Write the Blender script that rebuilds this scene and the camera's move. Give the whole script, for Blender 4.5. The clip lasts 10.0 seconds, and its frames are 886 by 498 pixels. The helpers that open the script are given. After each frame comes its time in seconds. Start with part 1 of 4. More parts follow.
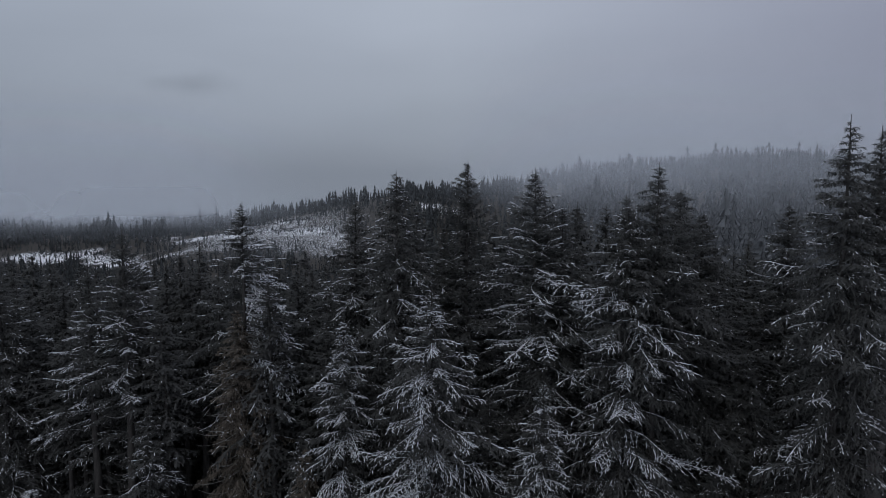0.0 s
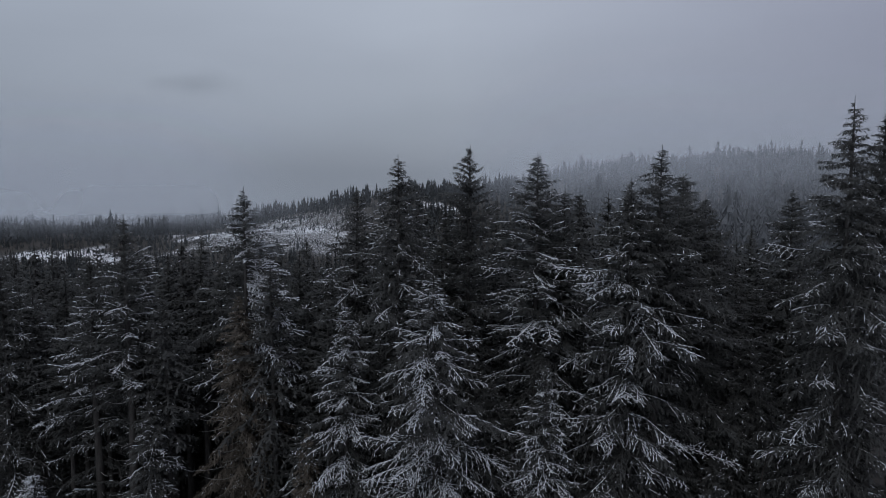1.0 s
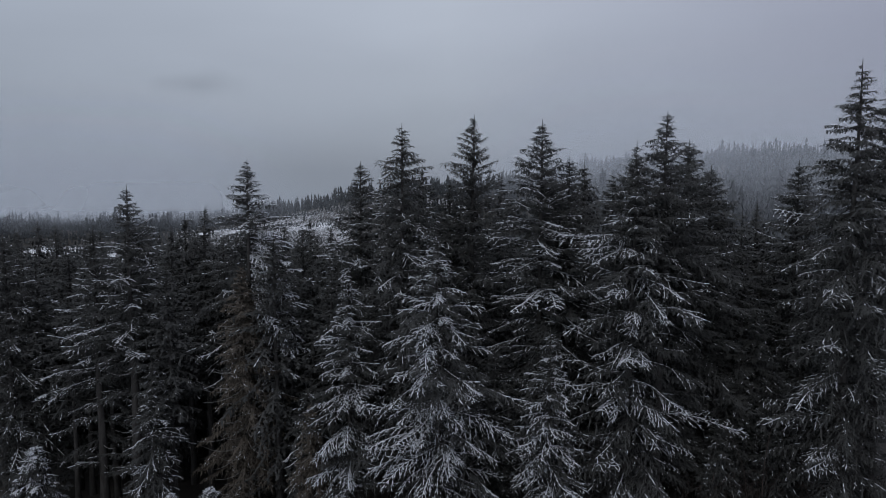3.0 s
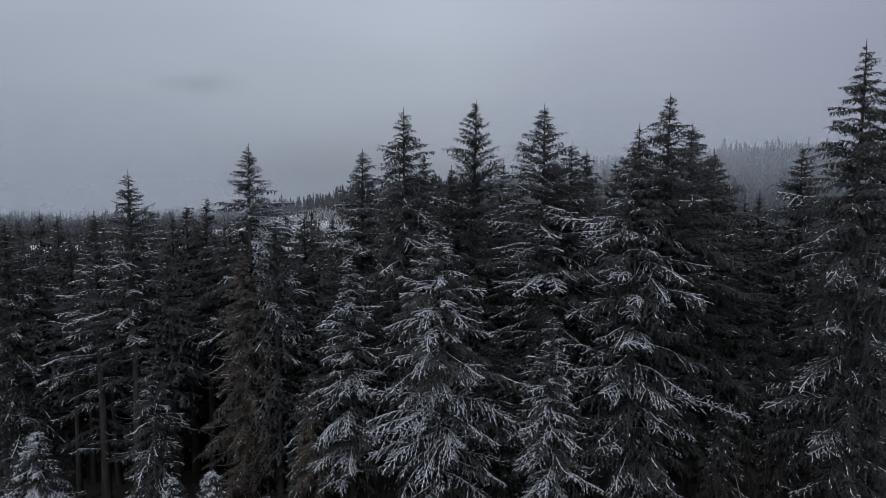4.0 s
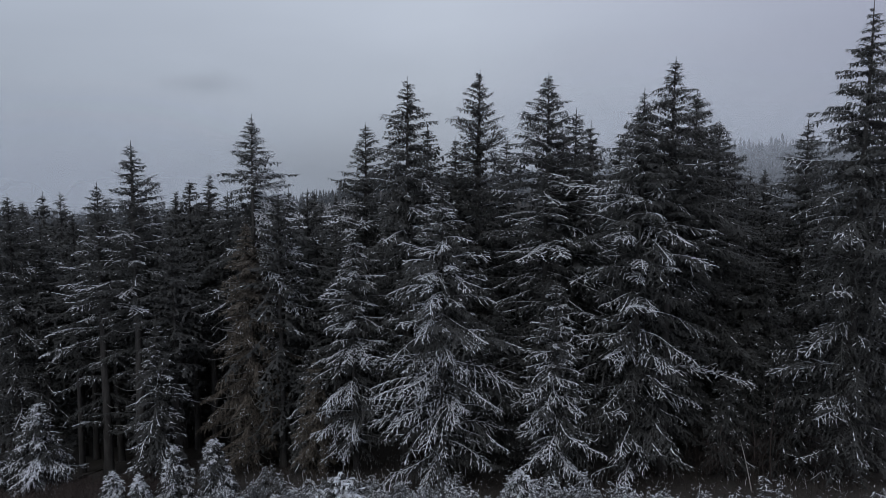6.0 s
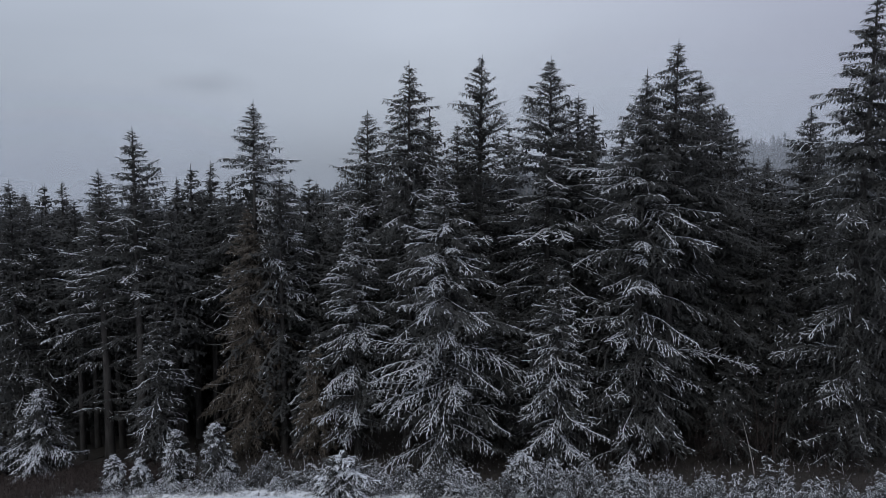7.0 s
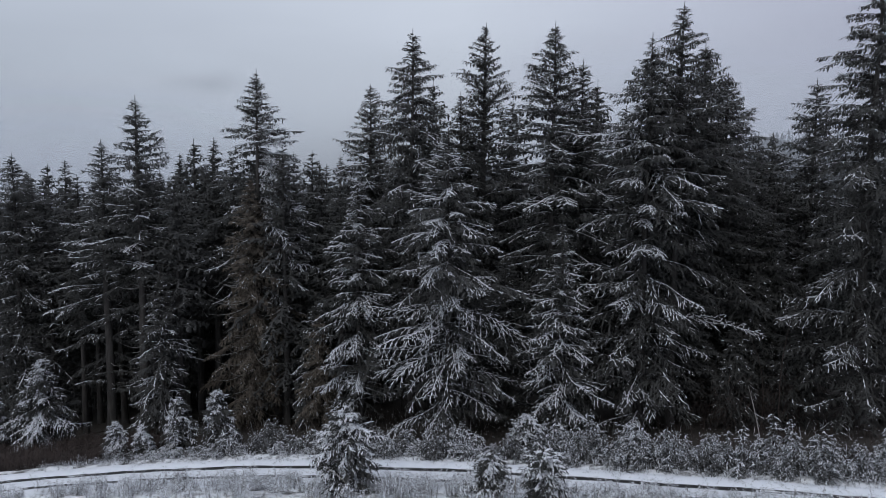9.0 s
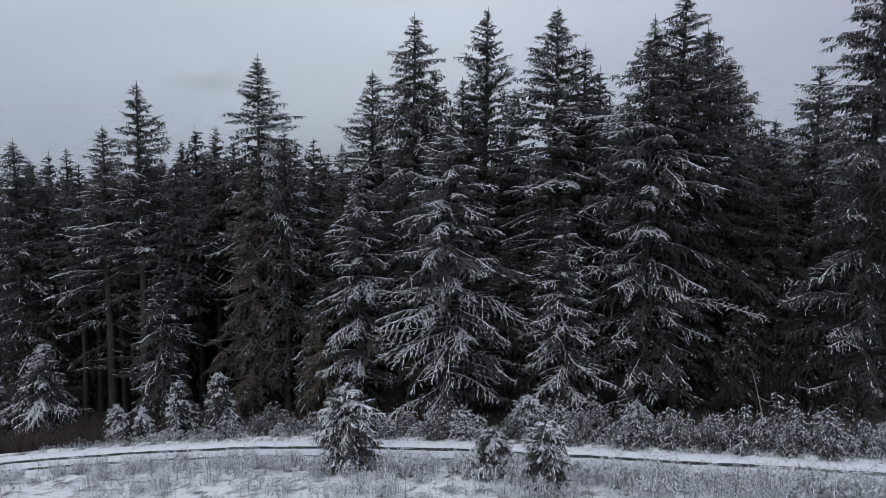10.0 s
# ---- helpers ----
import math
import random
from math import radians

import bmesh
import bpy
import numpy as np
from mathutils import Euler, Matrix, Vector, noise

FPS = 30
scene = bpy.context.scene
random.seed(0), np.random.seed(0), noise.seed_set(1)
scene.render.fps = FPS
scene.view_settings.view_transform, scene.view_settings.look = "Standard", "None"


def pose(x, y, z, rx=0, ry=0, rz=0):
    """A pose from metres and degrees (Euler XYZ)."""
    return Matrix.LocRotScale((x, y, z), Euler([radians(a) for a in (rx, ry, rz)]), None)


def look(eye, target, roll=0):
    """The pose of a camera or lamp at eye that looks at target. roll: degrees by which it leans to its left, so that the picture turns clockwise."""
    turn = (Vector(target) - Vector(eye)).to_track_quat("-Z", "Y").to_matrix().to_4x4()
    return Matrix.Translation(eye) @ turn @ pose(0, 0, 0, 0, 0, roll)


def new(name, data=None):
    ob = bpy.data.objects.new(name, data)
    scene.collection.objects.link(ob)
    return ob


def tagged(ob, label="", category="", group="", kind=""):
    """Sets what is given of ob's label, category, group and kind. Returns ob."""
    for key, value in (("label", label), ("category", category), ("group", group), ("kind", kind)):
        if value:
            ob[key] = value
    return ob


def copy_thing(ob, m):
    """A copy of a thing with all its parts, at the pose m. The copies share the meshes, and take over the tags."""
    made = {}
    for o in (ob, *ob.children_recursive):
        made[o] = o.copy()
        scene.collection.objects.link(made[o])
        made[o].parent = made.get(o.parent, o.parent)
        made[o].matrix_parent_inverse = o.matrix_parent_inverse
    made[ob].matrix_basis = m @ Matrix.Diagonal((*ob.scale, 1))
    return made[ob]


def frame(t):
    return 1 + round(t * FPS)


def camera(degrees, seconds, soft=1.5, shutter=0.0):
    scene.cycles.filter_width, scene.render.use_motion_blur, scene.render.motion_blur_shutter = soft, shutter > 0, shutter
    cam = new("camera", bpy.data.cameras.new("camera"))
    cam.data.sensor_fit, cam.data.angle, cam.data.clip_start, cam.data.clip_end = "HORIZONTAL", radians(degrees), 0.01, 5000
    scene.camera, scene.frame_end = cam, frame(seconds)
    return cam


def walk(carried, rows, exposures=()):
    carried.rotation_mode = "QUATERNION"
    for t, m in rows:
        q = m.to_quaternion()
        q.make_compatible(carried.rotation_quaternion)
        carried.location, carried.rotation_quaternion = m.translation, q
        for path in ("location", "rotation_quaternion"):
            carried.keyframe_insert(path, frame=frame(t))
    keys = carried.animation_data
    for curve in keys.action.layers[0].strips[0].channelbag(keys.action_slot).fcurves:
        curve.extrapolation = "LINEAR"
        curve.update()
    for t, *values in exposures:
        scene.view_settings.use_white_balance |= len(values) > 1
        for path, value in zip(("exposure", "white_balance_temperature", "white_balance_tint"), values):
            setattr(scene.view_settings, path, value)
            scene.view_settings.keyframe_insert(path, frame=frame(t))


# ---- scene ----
cam = camera(65.03, 10.0, 0.9)
METRES, EYE, TILT, LEAN, TURN = 15.0, 36.0, -6.3, 0.0, 0.0
ROWS = [
    (0.0, 0.0000, 0.0000, 0.0000, 0.00, 0.00, 0.00),
    (0.5, -0.0004, 0.0054, -0.0504, 0.08, 0.00, -0.02),
    (1.0, -0.0008, 0.0109, -0.1007, 0.15, 0.00, -0.04),
    (1.5, -0.0012, 0.0163, -0.1507, 0.23, 0.00, -0.07),
    (2.0, -0.0015, 0.0218, -0.2005, 0.30, 0.00, -0.09),
    (2.5, -0.0019, 0.0273, -0.2502, 0.37, 0.00, -0.11),
    (4.0, -0.0029, 0.0437, -0.3987, 0.58, 0.00, -0.18),
    (4.5, -0.0033, 0.0492, -0.4481, 0.65, 0.00, -0.21),
    (5.0, -0.0037, 0.0547, -0.4976, 0.71, 0.00, -0.23),
    (5.5, -0.0042, 0.0602, -0.5471, 0.77, 0.00, -0.25),
    (7.0, -0.0061, 0.0767, -0.6962, 0.96, 0.00, -0.33),
    (7.5, -0.0069, 0.0822, -0.7462, 1.02, 0.00, -0.36),
    (8.0, -0.0078, 0.0877, -0.7964, 1.08, 0.00, -0.38),
    (8.5, -0.0088, 0.0932, -0.8469, 1.13, 0.00, -0.41),
    (9.0, -0.0100, 0.0987, -0.8976, 1.19, 0.00, -0.44),
    (9.5, -0.0113, 0.1041, -0.9486, 1.24, 0.00, -0.46),
    (10.0, -0.0128, 0.1096, -1.0000, 1.29, 0.00, -0.49),
]
EXPOSURES = [(0.0, -0.07, 6450, 10), (2.5, 0.04, 6500, 10), (5.0, 0.18, 6530, 10), (7.5, 0.36, 6570, 10), (10.0, 0.47, 6620, 10)]
walk(cam, [(t, pose(0, 0, EYE, TILT, LEAN, TURN) @ pose(METRES * x, METRES * y, METRES * z, 90 + pitch, roll, yaw)) for t, x, y, z, yaw, pitch, roll in ROWS], EXPOSURES)


# ---- overcast sky and its weak, wide sun ----
def build_world():
    world = bpy.data.worlds.new("overcast")
    scene.world = world
    world.use_nodes = True
    nt = world.node_tree
    nt.nodes.clear()
    n, l = nt.nodes.new, nt.links.new
    out, bg = n("ShaderNodeOutputWorld"), n("ShaderNodeBackground")
    l(bg.outputs[0], out.inputs[0])
    sky = n("ShaderNodeTexSky")
    sky.sky_type, sky.sun_disc = "NISHITA", False
    sky.sun_elevation, sky.sun_rotation = radians(48), radians(200)
    dim = n("ShaderNodeVectorMath")
    dim.operation = "SCALE"
    dim.inputs["Scale"].default_value = 0.06
    l(sky.outputs[0], dim.inputs[0])
    co = n("ShaderNodeTexCoord")
    sep = n("ShaderNodeSeparateXYZ")
    l(co.outputs["Generated"], sep.inputs[0])
    ramp = n("ShaderNodeValToRGB")
    el = ramp.color_ramp.elements
    el[0].position, el[0].color = 0.0, (0.226, 0.244, 0.284, 1)
    el[1].position, el[1].color = 1.0, (0.60, 0.64, 0.72, 1)
    for p, c in ((0.05, (0.294, 0.314, 0.362, 1)), (0.11, (0.355, 0.374, 0.425, 1)), (0.23, (0.420, 0.442, 0.500, 1)), (0.5, (0.50, 0.52, 0.57, 1))):
        e = el.new(p)
        e.color = c
    l(sep.outputs["Z"], ramp.inputs[0])
    # soft layered cloud, stretched along the horizon
    mp = n("ShaderNodeMapping")
    mp.inputs["Scale"].default_value = (1.6, 1.6, 5.5)
    l(co.outputs["Generated"], mp.inputs[0])
    nz = n("ShaderNodeTexNoise")
    nz.inputs["Scale"].default_value, nz.inputs["Detail"].default_value, nz.inputs["Roughness"].default_value = 1.5, 3.0, 0.5
    l(mp.outputs[0], nz.inputs[0])
    mr = n("ShaderNodeMapRange")
    mr.inputs["From Min"].default_value, mr.inputs["From Max"].default_value = 0.3, 0.7
    mr.inputs["To Min"].default_value, mr.inputs["To Max"].default_value = 0.95, 1.05
    l(nz.outputs["Fac"], mr.inputs[0])
    cl = n("ShaderNodeVectorMath")
    cl.operation = "SCALE"
    l(ramp.outputs[0], cl.inputs[0])
    l(mr.outputs[0], cl.inputs["Scale"])
    # the cloud thins to a colder, slightly violet grey towards the east
    tint = n("ShaderNodeMapRange")
    tint.inputs["From Min"].default_value, tint.inputs["From Max"].default_value = -0.7, 0.7
    l(sep.outputs["X"], tint.inputs[0])
    side = n("ShaderNodeValToRGB")
    se = side.color_ramp.elements
    se[0].position, se[0].color = 0.0, (0.83, 0.89, 0.945, 1)
    se[1].position, se[1].color = 1.0, (0.66, 0.66, 0.77, 1)
    e = se.new(0.5)
    e.color = (1.01, 1.06, 1.10, 1)
    l(tint.outputs[0], side.inputs[0])
    mul = n("ShaderNodeVectorMath")
    mul.operation = "MULTIPLY"
    l(cl.outputs[0], mul.inputs[0])
    l(side.outputs[0], mul.inputs[1])
    # one darker wisp in the cloud
    off, wide, far, dark, wisp = n("ShaderNodeVectorMath"), n("ShaderNodeVectorMath"), n("ShaderNodeVectorMath"), n("ShaderNodeMapRange"), n("ShaderNodeVectorMath")
    off.operation, wide.operation, far.operation, wisp.operation = "SUBTRACT", "MULTIPLY", "LENGTH", "SCALE"
    off.inputs[1].default_value = (-0.345, 0.93, 0.118)
    wide.inputs[1].default_value = (1.0, 1.0, 3.6)
    warp = n("ShaderNodeVectorMath")
    warp.operation = "MULTIPLY_ADD"
    warp.inputs[1].default_value = (0.16, 0.16, 0.16)
    wz = n("ShaderNodeTexNoise")
    wz.inputs["Scale"].default_value, wz.inputs["Detail"].default_value = 9.0, 4.0
    l(co.outputs["Generated"], wz.inputs[0])
    l(co.outputs["Generated"], off.inputs[0])
    l(off.outputs[0], wide.inputs[0])
    l(wz.outputs["Color"], warp.inputs[0])
    l(wide.outputs[0], warp.inputs[2])
    shift = n("ShaderNodeVectorMath")
    shift.operation = "SUBTRACT"
    shift.inputs[1].default_value = (0.08, 0.08, 0.08)
    l(warp.outputs[0], shift.inputs[0])
    l(shift.outputs[0], far.inputs[0])
    dark.interpolation_type = "SMOOTHSTEP"
    dark.inputs["From Min"].default_value, dark.inputs["From Max"].default_value = 0.0, 0.075
    dark.inputs["To Min"].default_value, dark.inputs["To Max"].default_value = 0.80, 1.0
    l(far.outputs["Value"], dark.inputs[0])
    l(mul.outputs[0], wisp.inputs[0])
    l(dark.outputs[0], wisp.inputs["Scale"])
    mul = wisp
    mix = n("ShaderNodeMix")
    mix.data_type = "RGBA"
    mix.inputs["Factor"].default_value = 0.95
    l(dim.outputs[0], mix.inputs["A"])
    l(mul.outputs[0], mix.inputs["B"])
    l(mix.outputs["Result"], bg.inputs[0])
    bg.inputs[1].default_value = 1.0


build_world()
sun = new("sun", bpy.data.lights.new("sun", "SUN"))
sun.data.energy, sun.data.angle, sun.data.color = 0.4, radians(40), (1.0, 0.98, 0.96)
sun.matrix_world = look((0, 0, 50), (12, 33, 5))


# ---- materials ----
def shader(name, low, high, rough=0.8, scale=4.0, detail=6.0, bump=0.0, bump_scale=30.0, island=0.0, each=0.0, stretch=(1, 1, 1), dusted=False):
    """A two-tone surface: noise at two scales, a shade for each loose piece and each object, fine relief."""
    m = bpy.data.materials.new(name)
    m.use_nodes = True
    nt = m.node_tree
    n, l = nt.nodes.new, nt.links.new
    bsdf = nt.nodes["Principled BSDF"]
    bsdf.inputs["Roughness"].default_value = rough
    bsdf.inputs["Specular IOR Level"].default_value = 0.25
    co = n("ShaderNodeTexCoord")
    mp = n("ShaderNodeMapping")
    mp.inputs["Scale"].default_value = stretch
    l(co.outputs["Object"], mp.inputs[0])
    big, fine = n("ShaderNodeTexNoise"), n("ShaderNodeTexNoise")
    big.inputs["Scale"].default_value, big.inputs["Detail"].default_value = scale, detail
    fine.inputs["Scale"].default_value, fine.inputs["Detail"].default_value = scale * 9, 3.0
    l(mp.outputs[0], big.inputs[0])
    l(mp.outputs[0], fine.inputs[0])
    add = n("ShaderNodeMath")
    add.operation = "MULTIPLY_ADD"
    add.inputs[1].default_value = 0.4
    l(fine.outputs["Fac"], add.inputs[0])
    l(big.outputs["Fac"], add.inputs[2])
    value = add.outputs[0]
    if island:
        g = n("ShaderNodeNewGeometry")
        a = n("ShaderNodeMath")
        a.operation = "MULTIPLY_ADD"
        a.inputs[1].default_value = island
        l(g.outputs["Random Per Island"], a.inputs[0])
        l(value, a.inputs[2])
        value = a.outputs[0]
    if each:
        g = n("ShaderNodeObjectInfo")
        a = n("ShaderNodeMath")
        a.operation = "MULTIPLY_ADD"
        a.inputs[1].default_value = each
        l(g.outputs["Random"], a.inputs[0])
        l(value, a.inputs[2])
        value = a.outputs[0]
    mr = n("ShaderNodeMapRange")
    mr.inputs["From Min"].default_value, mr.inputs["From Max"].default_value = 0.45, 0.95 + island + each
    l(value, mr.inputs[0])
    mix = n("ShaderNodeMix")
    mix.data_type = "RGBA"
    mix.inputs["A"].default_value, mix.inputs["B"].default_value = (*low, 1), (*high, 1)
    l(mr.outputs[0], mix.inputs["Factor"])
    l(mix.outputs["Result"], bsdf.inputs["Base Color"])
    if dusted:
        # powder snow caught on the upper sides, as much as the 'dust' attribute says
        g, at, xyz, up = n("ShaderNodeNewGeometry"), n("ShaderNodeAttribute"), n("ShaderNodeSeparateXYZ"), n("ShaderNodeMapRange")
        at.attribute_name = "dust"
        l(g.outputs["Normal"], xyz.inputs[0])
        up.interpolation_type = "SMOOTHSTEP"
        up.inputs["From Min"].default_value, up.inputs["From Max"].default_value = 0.05, 0.8
        l(xyz.outputs["Z"], up.inputs[0])
        grain = n("ShaderNodeMapRange")
        grain.inputs["From Min"].default_value, grain.inputs["From Max"].default_value = 0.40, 0.62
        l(fine.outputs["Fac"], grain.inputs[0])
        k1, k2, white = n("ShaderNodeMath"), n("ShaderNodeMath"), n("ShaderNodeMix")
        k1.operation = k2.operation = "MULTIPLY"
        l(up.outputs[0], k1.inputs[0])
        l(at.outputs["Fac"], k1.inputs[1])
        l(k1.outputs[0], k2.inputs[0])
        l(grain.outputs[0], k2.inputs[1])
        white.data_type = "RGBA"
        white.inputs["B"].default_value = (0.60, 0.625, 0.665, 1)
        l(mix.outputs["Result"], white.inputs["A"])
        l(k2.outputs[0], white.inputs["Factor"])
        l(white.outputs["Result"], bsdf.inputs["Base Color"])
    if bump:
        bz, bp = n("ShaderNodeTexNoise"), n("ShaderNodeBump")
        bz.inputs["Scale"].default_value, bz.inputs["Detail"].default_value = bump_scale, 4.0
        bp.inputs["Strength"].default_value, bp.inputs["Distance"].default_value = bump, 0.03
        l(mp.outputs[0], bz.inputs[0])
        l(bz.outputs["Fac"], bp.inputs["Height"])
        l(bp.outputs[0], bsdf.inputs["Normal"])
    return m


NEEDLES = shader("fir_needles", (0.0455, 0.0460, 0.0457), (0.074, 0.0743, 0.0715), 0.75, 0.7, island=0.45, each=0.2, dusted=True)
HEMLOCK = shader("hemlock_needles", (0.0460, 0.0465, 0.0462), (0.077, 0.0773, 0.0745), 0.75, 0.8, island=0.45, each=0.2, dusted=True)
BROWN = shader("dry_twigs", (0.058, 0.049, 0.041), (0.165, 0.142, 0.118), 0.85, 0.8, island=0.5, dusted=True)
BARK = shader("conifer_bark", (0.026, 0.024, 0.023), (0.080, 0.075, 0.071), 0.9, 3.0, bump=0.8, bump_scale=14, stretch=(1, 1, 0.18))
PALE = shader("weathered_wood", (0.22, 0.21, 0.20), (0.48, 0.46, 0.43), 0.85, 3.0, bump=0.4, stretch=(1, 1, 0.2))
FROSTED = shader("frosted_dead_twig", (0.16, 0.155, 0.15), (0.38, 0.37, 0.365), 0.85, 3.0, bump=0.3)
SNOW = shader("fresh_snow", (0.66, 0.69, 0.75), (0.81, 0.83, 0.87), 0.7, 1.2, bump=0.3, bump_scale=18, island=0.2)
WEED = shader("dead_weeds", (0.10, 0.096, 0.094), (0.31, 0.30, 0.30), 0.85, 1.5, island=0.5)
BRUSH = shader("bare_brush", (0.022, 0.018, 0.017), (0.075, 0.056, 0.050), 0.85, 1.5, island=0.5)
SHRUB = shader("evergreen_shrub", (0.030, 0.031, 0.032), (0.095, 0.093, 0.092), 0.7, 1.0, island=0.5, each=0.2, dusted=True)
FARTREE = shader("far_needles", (0.020, 0.024, 0.024), (0.095, 0.101, 0.107), 0.85, 0.05, island=0.7)

FROSTTREE = shader("frosted_needles", (0.035, 0.038, 0.041), (0.15, 0.158, 0.168), 0.85, 0.08, island=0.9)


def ground_material(name="snowy_ground", low=(0.022, 0.020, 0.018), high=(0.085, 0.076, 0.068)):
    """Snow over forest litter: the 'cover' attribute says how closed the snow is, noise breaks it into patches."""
    m = shader(name, (0.76, 0.78, 0.82), (0.89, 0.90, 0.92), 0.75, 0.5, bump=0.6, bump_scale=5)
    nt = m.node_tree
    n, l = nt.nodes.new, nt.links.new
    bsdf = nt.nodes["Principled BSDF"]
    snow = bsdf.inputs["Base Color"].links[0].from_socket
    co = n("ShaderNodeTexCoord")
    a, b = n("ShaderNodeTexNoise"), n("ShaderNodeTexNoise")
    a.inputs["Scale"].default_value, a.inputs["Detail"].default_value, a.inputs["Roughness"].default_value = 0.8, 9.0, 0.7
    b.inputs["Scale"].default_value, b.inputs["Detail"].default_value = 3.0, 6.0
    l(co.outputs["Object"], a.inputs[0])
    l(co.outputs["Object"], b.inputs[0])
    litter = n("ShaderNodeMix")
    litter.data_type = "RGBA"
    litter.inputs["A"].default_value, litter.inputs["B"].default_value = (*low, 1), (*high, 1)
    l(b.outputs["Fac"], litter.inputs["Factor"])
    at = n("ShaderNodeAttribute")
    at.attribute_name = "cover"
    s = n("ShaderNodeMath")
    s.operation = "ADD"
    l(at.outputs["Fac"], s.inputs[0])
    l(a.outputs["Fac"], s.inputs[1])
    mr = n("ShaderNodeMapRange")
    mr.inputs["From Min"].default_value, mr.inputs["From Max"].default_value = 0.92, 1.08
    l(s.outputs[0], mr.inputs[0])
    mix = n("ShaderNodeMix")
    mix.data_type = "RGBA"
    l(mr.outputs[0], mix.inputs["Factor"])
    l(litter.outputs["Result"], mix.inputs["A"])
    l(snow, mix.inputs["B"])
    l(mix.outputs["Result"], bsdf.inputs["Base Color"])
    return m


def fog_material(name, low, high, dense, seed):
    """Thin mist: scatters the light of the sky, denser above low, with wispy gaps; clear at the sheet's edges."""
    m = bpy.data.materials.new(name)
    m.use_nodes = True
    nt = m.node_tree
    nt.nodes.clear()
    n, l = nt.nodes.new, nt.links.new
    out, mix, clear, glow, dif, tr = (n("ShaderNode" + k) for k in ("OutputMaterial", "MixShader", "BsdfTransparent", "AddShader", "BsdfDiffuse", "BsdfTranslucent"))
    for k in (dif, tr):
        k.inputs["Color"].default_value = (0.54, 0.565, 0.605, 1)
    # droplets take their light from the whole sky above, through both sides of the sheet
    for k, way in ((dif, 1), (tr, -1)):
        up = n("ShaderNodeCombineXYZ")
        up.inputs["Z"].default_value = way
        l(up.outputs[0], k.inputs["Normal"])
    l(dif.outputs[0], glow.inputs[0])
    l(tr.outputs[0], glow.inputs[1])
    co = n("ShaderNodeTexCoord")
    sep = n("ShaderNodeSeparateXYZ")
    l(co.outputs["Object"], sep.inputs[0])
    h = n("ShaderNodeMapRange")
    h.interpolation_type = "SMOOTHSTEP"
    h.inputs["From Min"].default_value, h.inputs["From Max"].default_value = low, high
    l(sep.outputs["Z"], h.inputs[0])
    nz = n("ShaderNodeTexNoise")
    nz.noise_dimensions = "4D"
    nz.inputs["W"].default_value = seed
    nz.inputs["Scale"].default_value, nz.inputs["Detail"].default_value = 0.009, 1.5
    l(co.outputs["Object"], nz.inputs["Vector"])
    w = n("ShaderNodeMapRange")
    w.interpolation_type = "SMOOTHSTEP"
    w.inputs["From Min"].default_value, w.inputs["From Max"].default_value = 0.3, 0.62
    w.inputs["To Min"].default_value, w.inputs["To Max"].default_value = 0.62, 1.0
    l(nz.outputs["Fac"], w.inputs[0])
    e = n("ShaderNodeAttribute")
    e.attribute_name = "edge"
    p1, p2, p3 = (n("ShaderNodeMath") for _ in range(3))
    for p in (p1, p2, p3):
        p.operation = "MULTIPLY"
    l(h.outputs[0], p1.inputs[0])
    l(w.outputs[0], p1.inputs[1])
    l(p1.outputs[0], p2.inputs[0])
    l(e.outputs["Fac"], p2.inputs[1])
    l(p2.outputs[0], p3.inputs[0])
    p3.inputs[1].default_value = dense
    l(p3.outputs[0], mix.inputs[0])
    l(clear.outputs[0], mix.inputs[1])
    l(glow.outputs[0], mix.inputs[2])
    l(mix.outputs[0], out.inputs[0])
    return m


# ---- mesh helpers ----
def raw_mesh(name, co, faces, material, smooth=False):
    """A mesh from arrays: co (n, 3), faces (m, k)."""
    me = bpy.data.meshes.new(name)
    co, faces = np.asarray(co, np.float32), np.asarray(faces, np.int32)
    k = faces.shape[1]
    me.vertices.add(len(co))
    me.vertices.foreach_set("co", co.ravel())
    me.loops.add(faces.size)
    me.loops.foreach_set("vertex_index", faces.ravel())
    me.polygons.add(len(faces))
    me.polygons.foreach_set("loop_start", np.arange(0, faces.size, k, dtype=np.int32))
    if smooth:
        me.polygons.foreach_set("use_smooth", np.ones(len(faces), bool))
    me.update(calc_edges=True)
    me.materials.append(material)
    return me


def part(name, me, parent, label=""):
    ob = new(name, me)
    ob.parent = parent
    return tagged(ob, label) if label else ob


def powdered(me, dust):
    """Say how much powder snow each spray of a mesh from lay() has caught."""
    me.attributes.new("dust", "FLOAT", "POINT").data.foreach_set("value", np.repeat(dust, 4).astype(np.float32))
    return me


def lay(p, q, w, roof=0.35, at=0.45):
    """Needle sprays as folded lozenges from p to q (n, 3), w wide: vertices and triangles."""
    d = q - p
    side = np.stack([-d[:, 1], d[:, 0], np.zeros(len(d))], 1)
    side /= np.linalg.norm(side, axis=1, keepdims=True) + 1e-6
    mid = p + d * at
    drop = np.zeros_like(d)
    drop[:, 2] = roof * w
    v = np.stack([p, mid + side * w[:, None] / 2 - drop, q, mid - side * w[:, None] / 2 - drop], 1).reshape(-1, 3)
    i = np.arange(len(p))[:, None] * 4
    return v, np.concatenate([i + [0, 1, 2], i + [0, 2, 3]], 1).reshape(-1, 3)


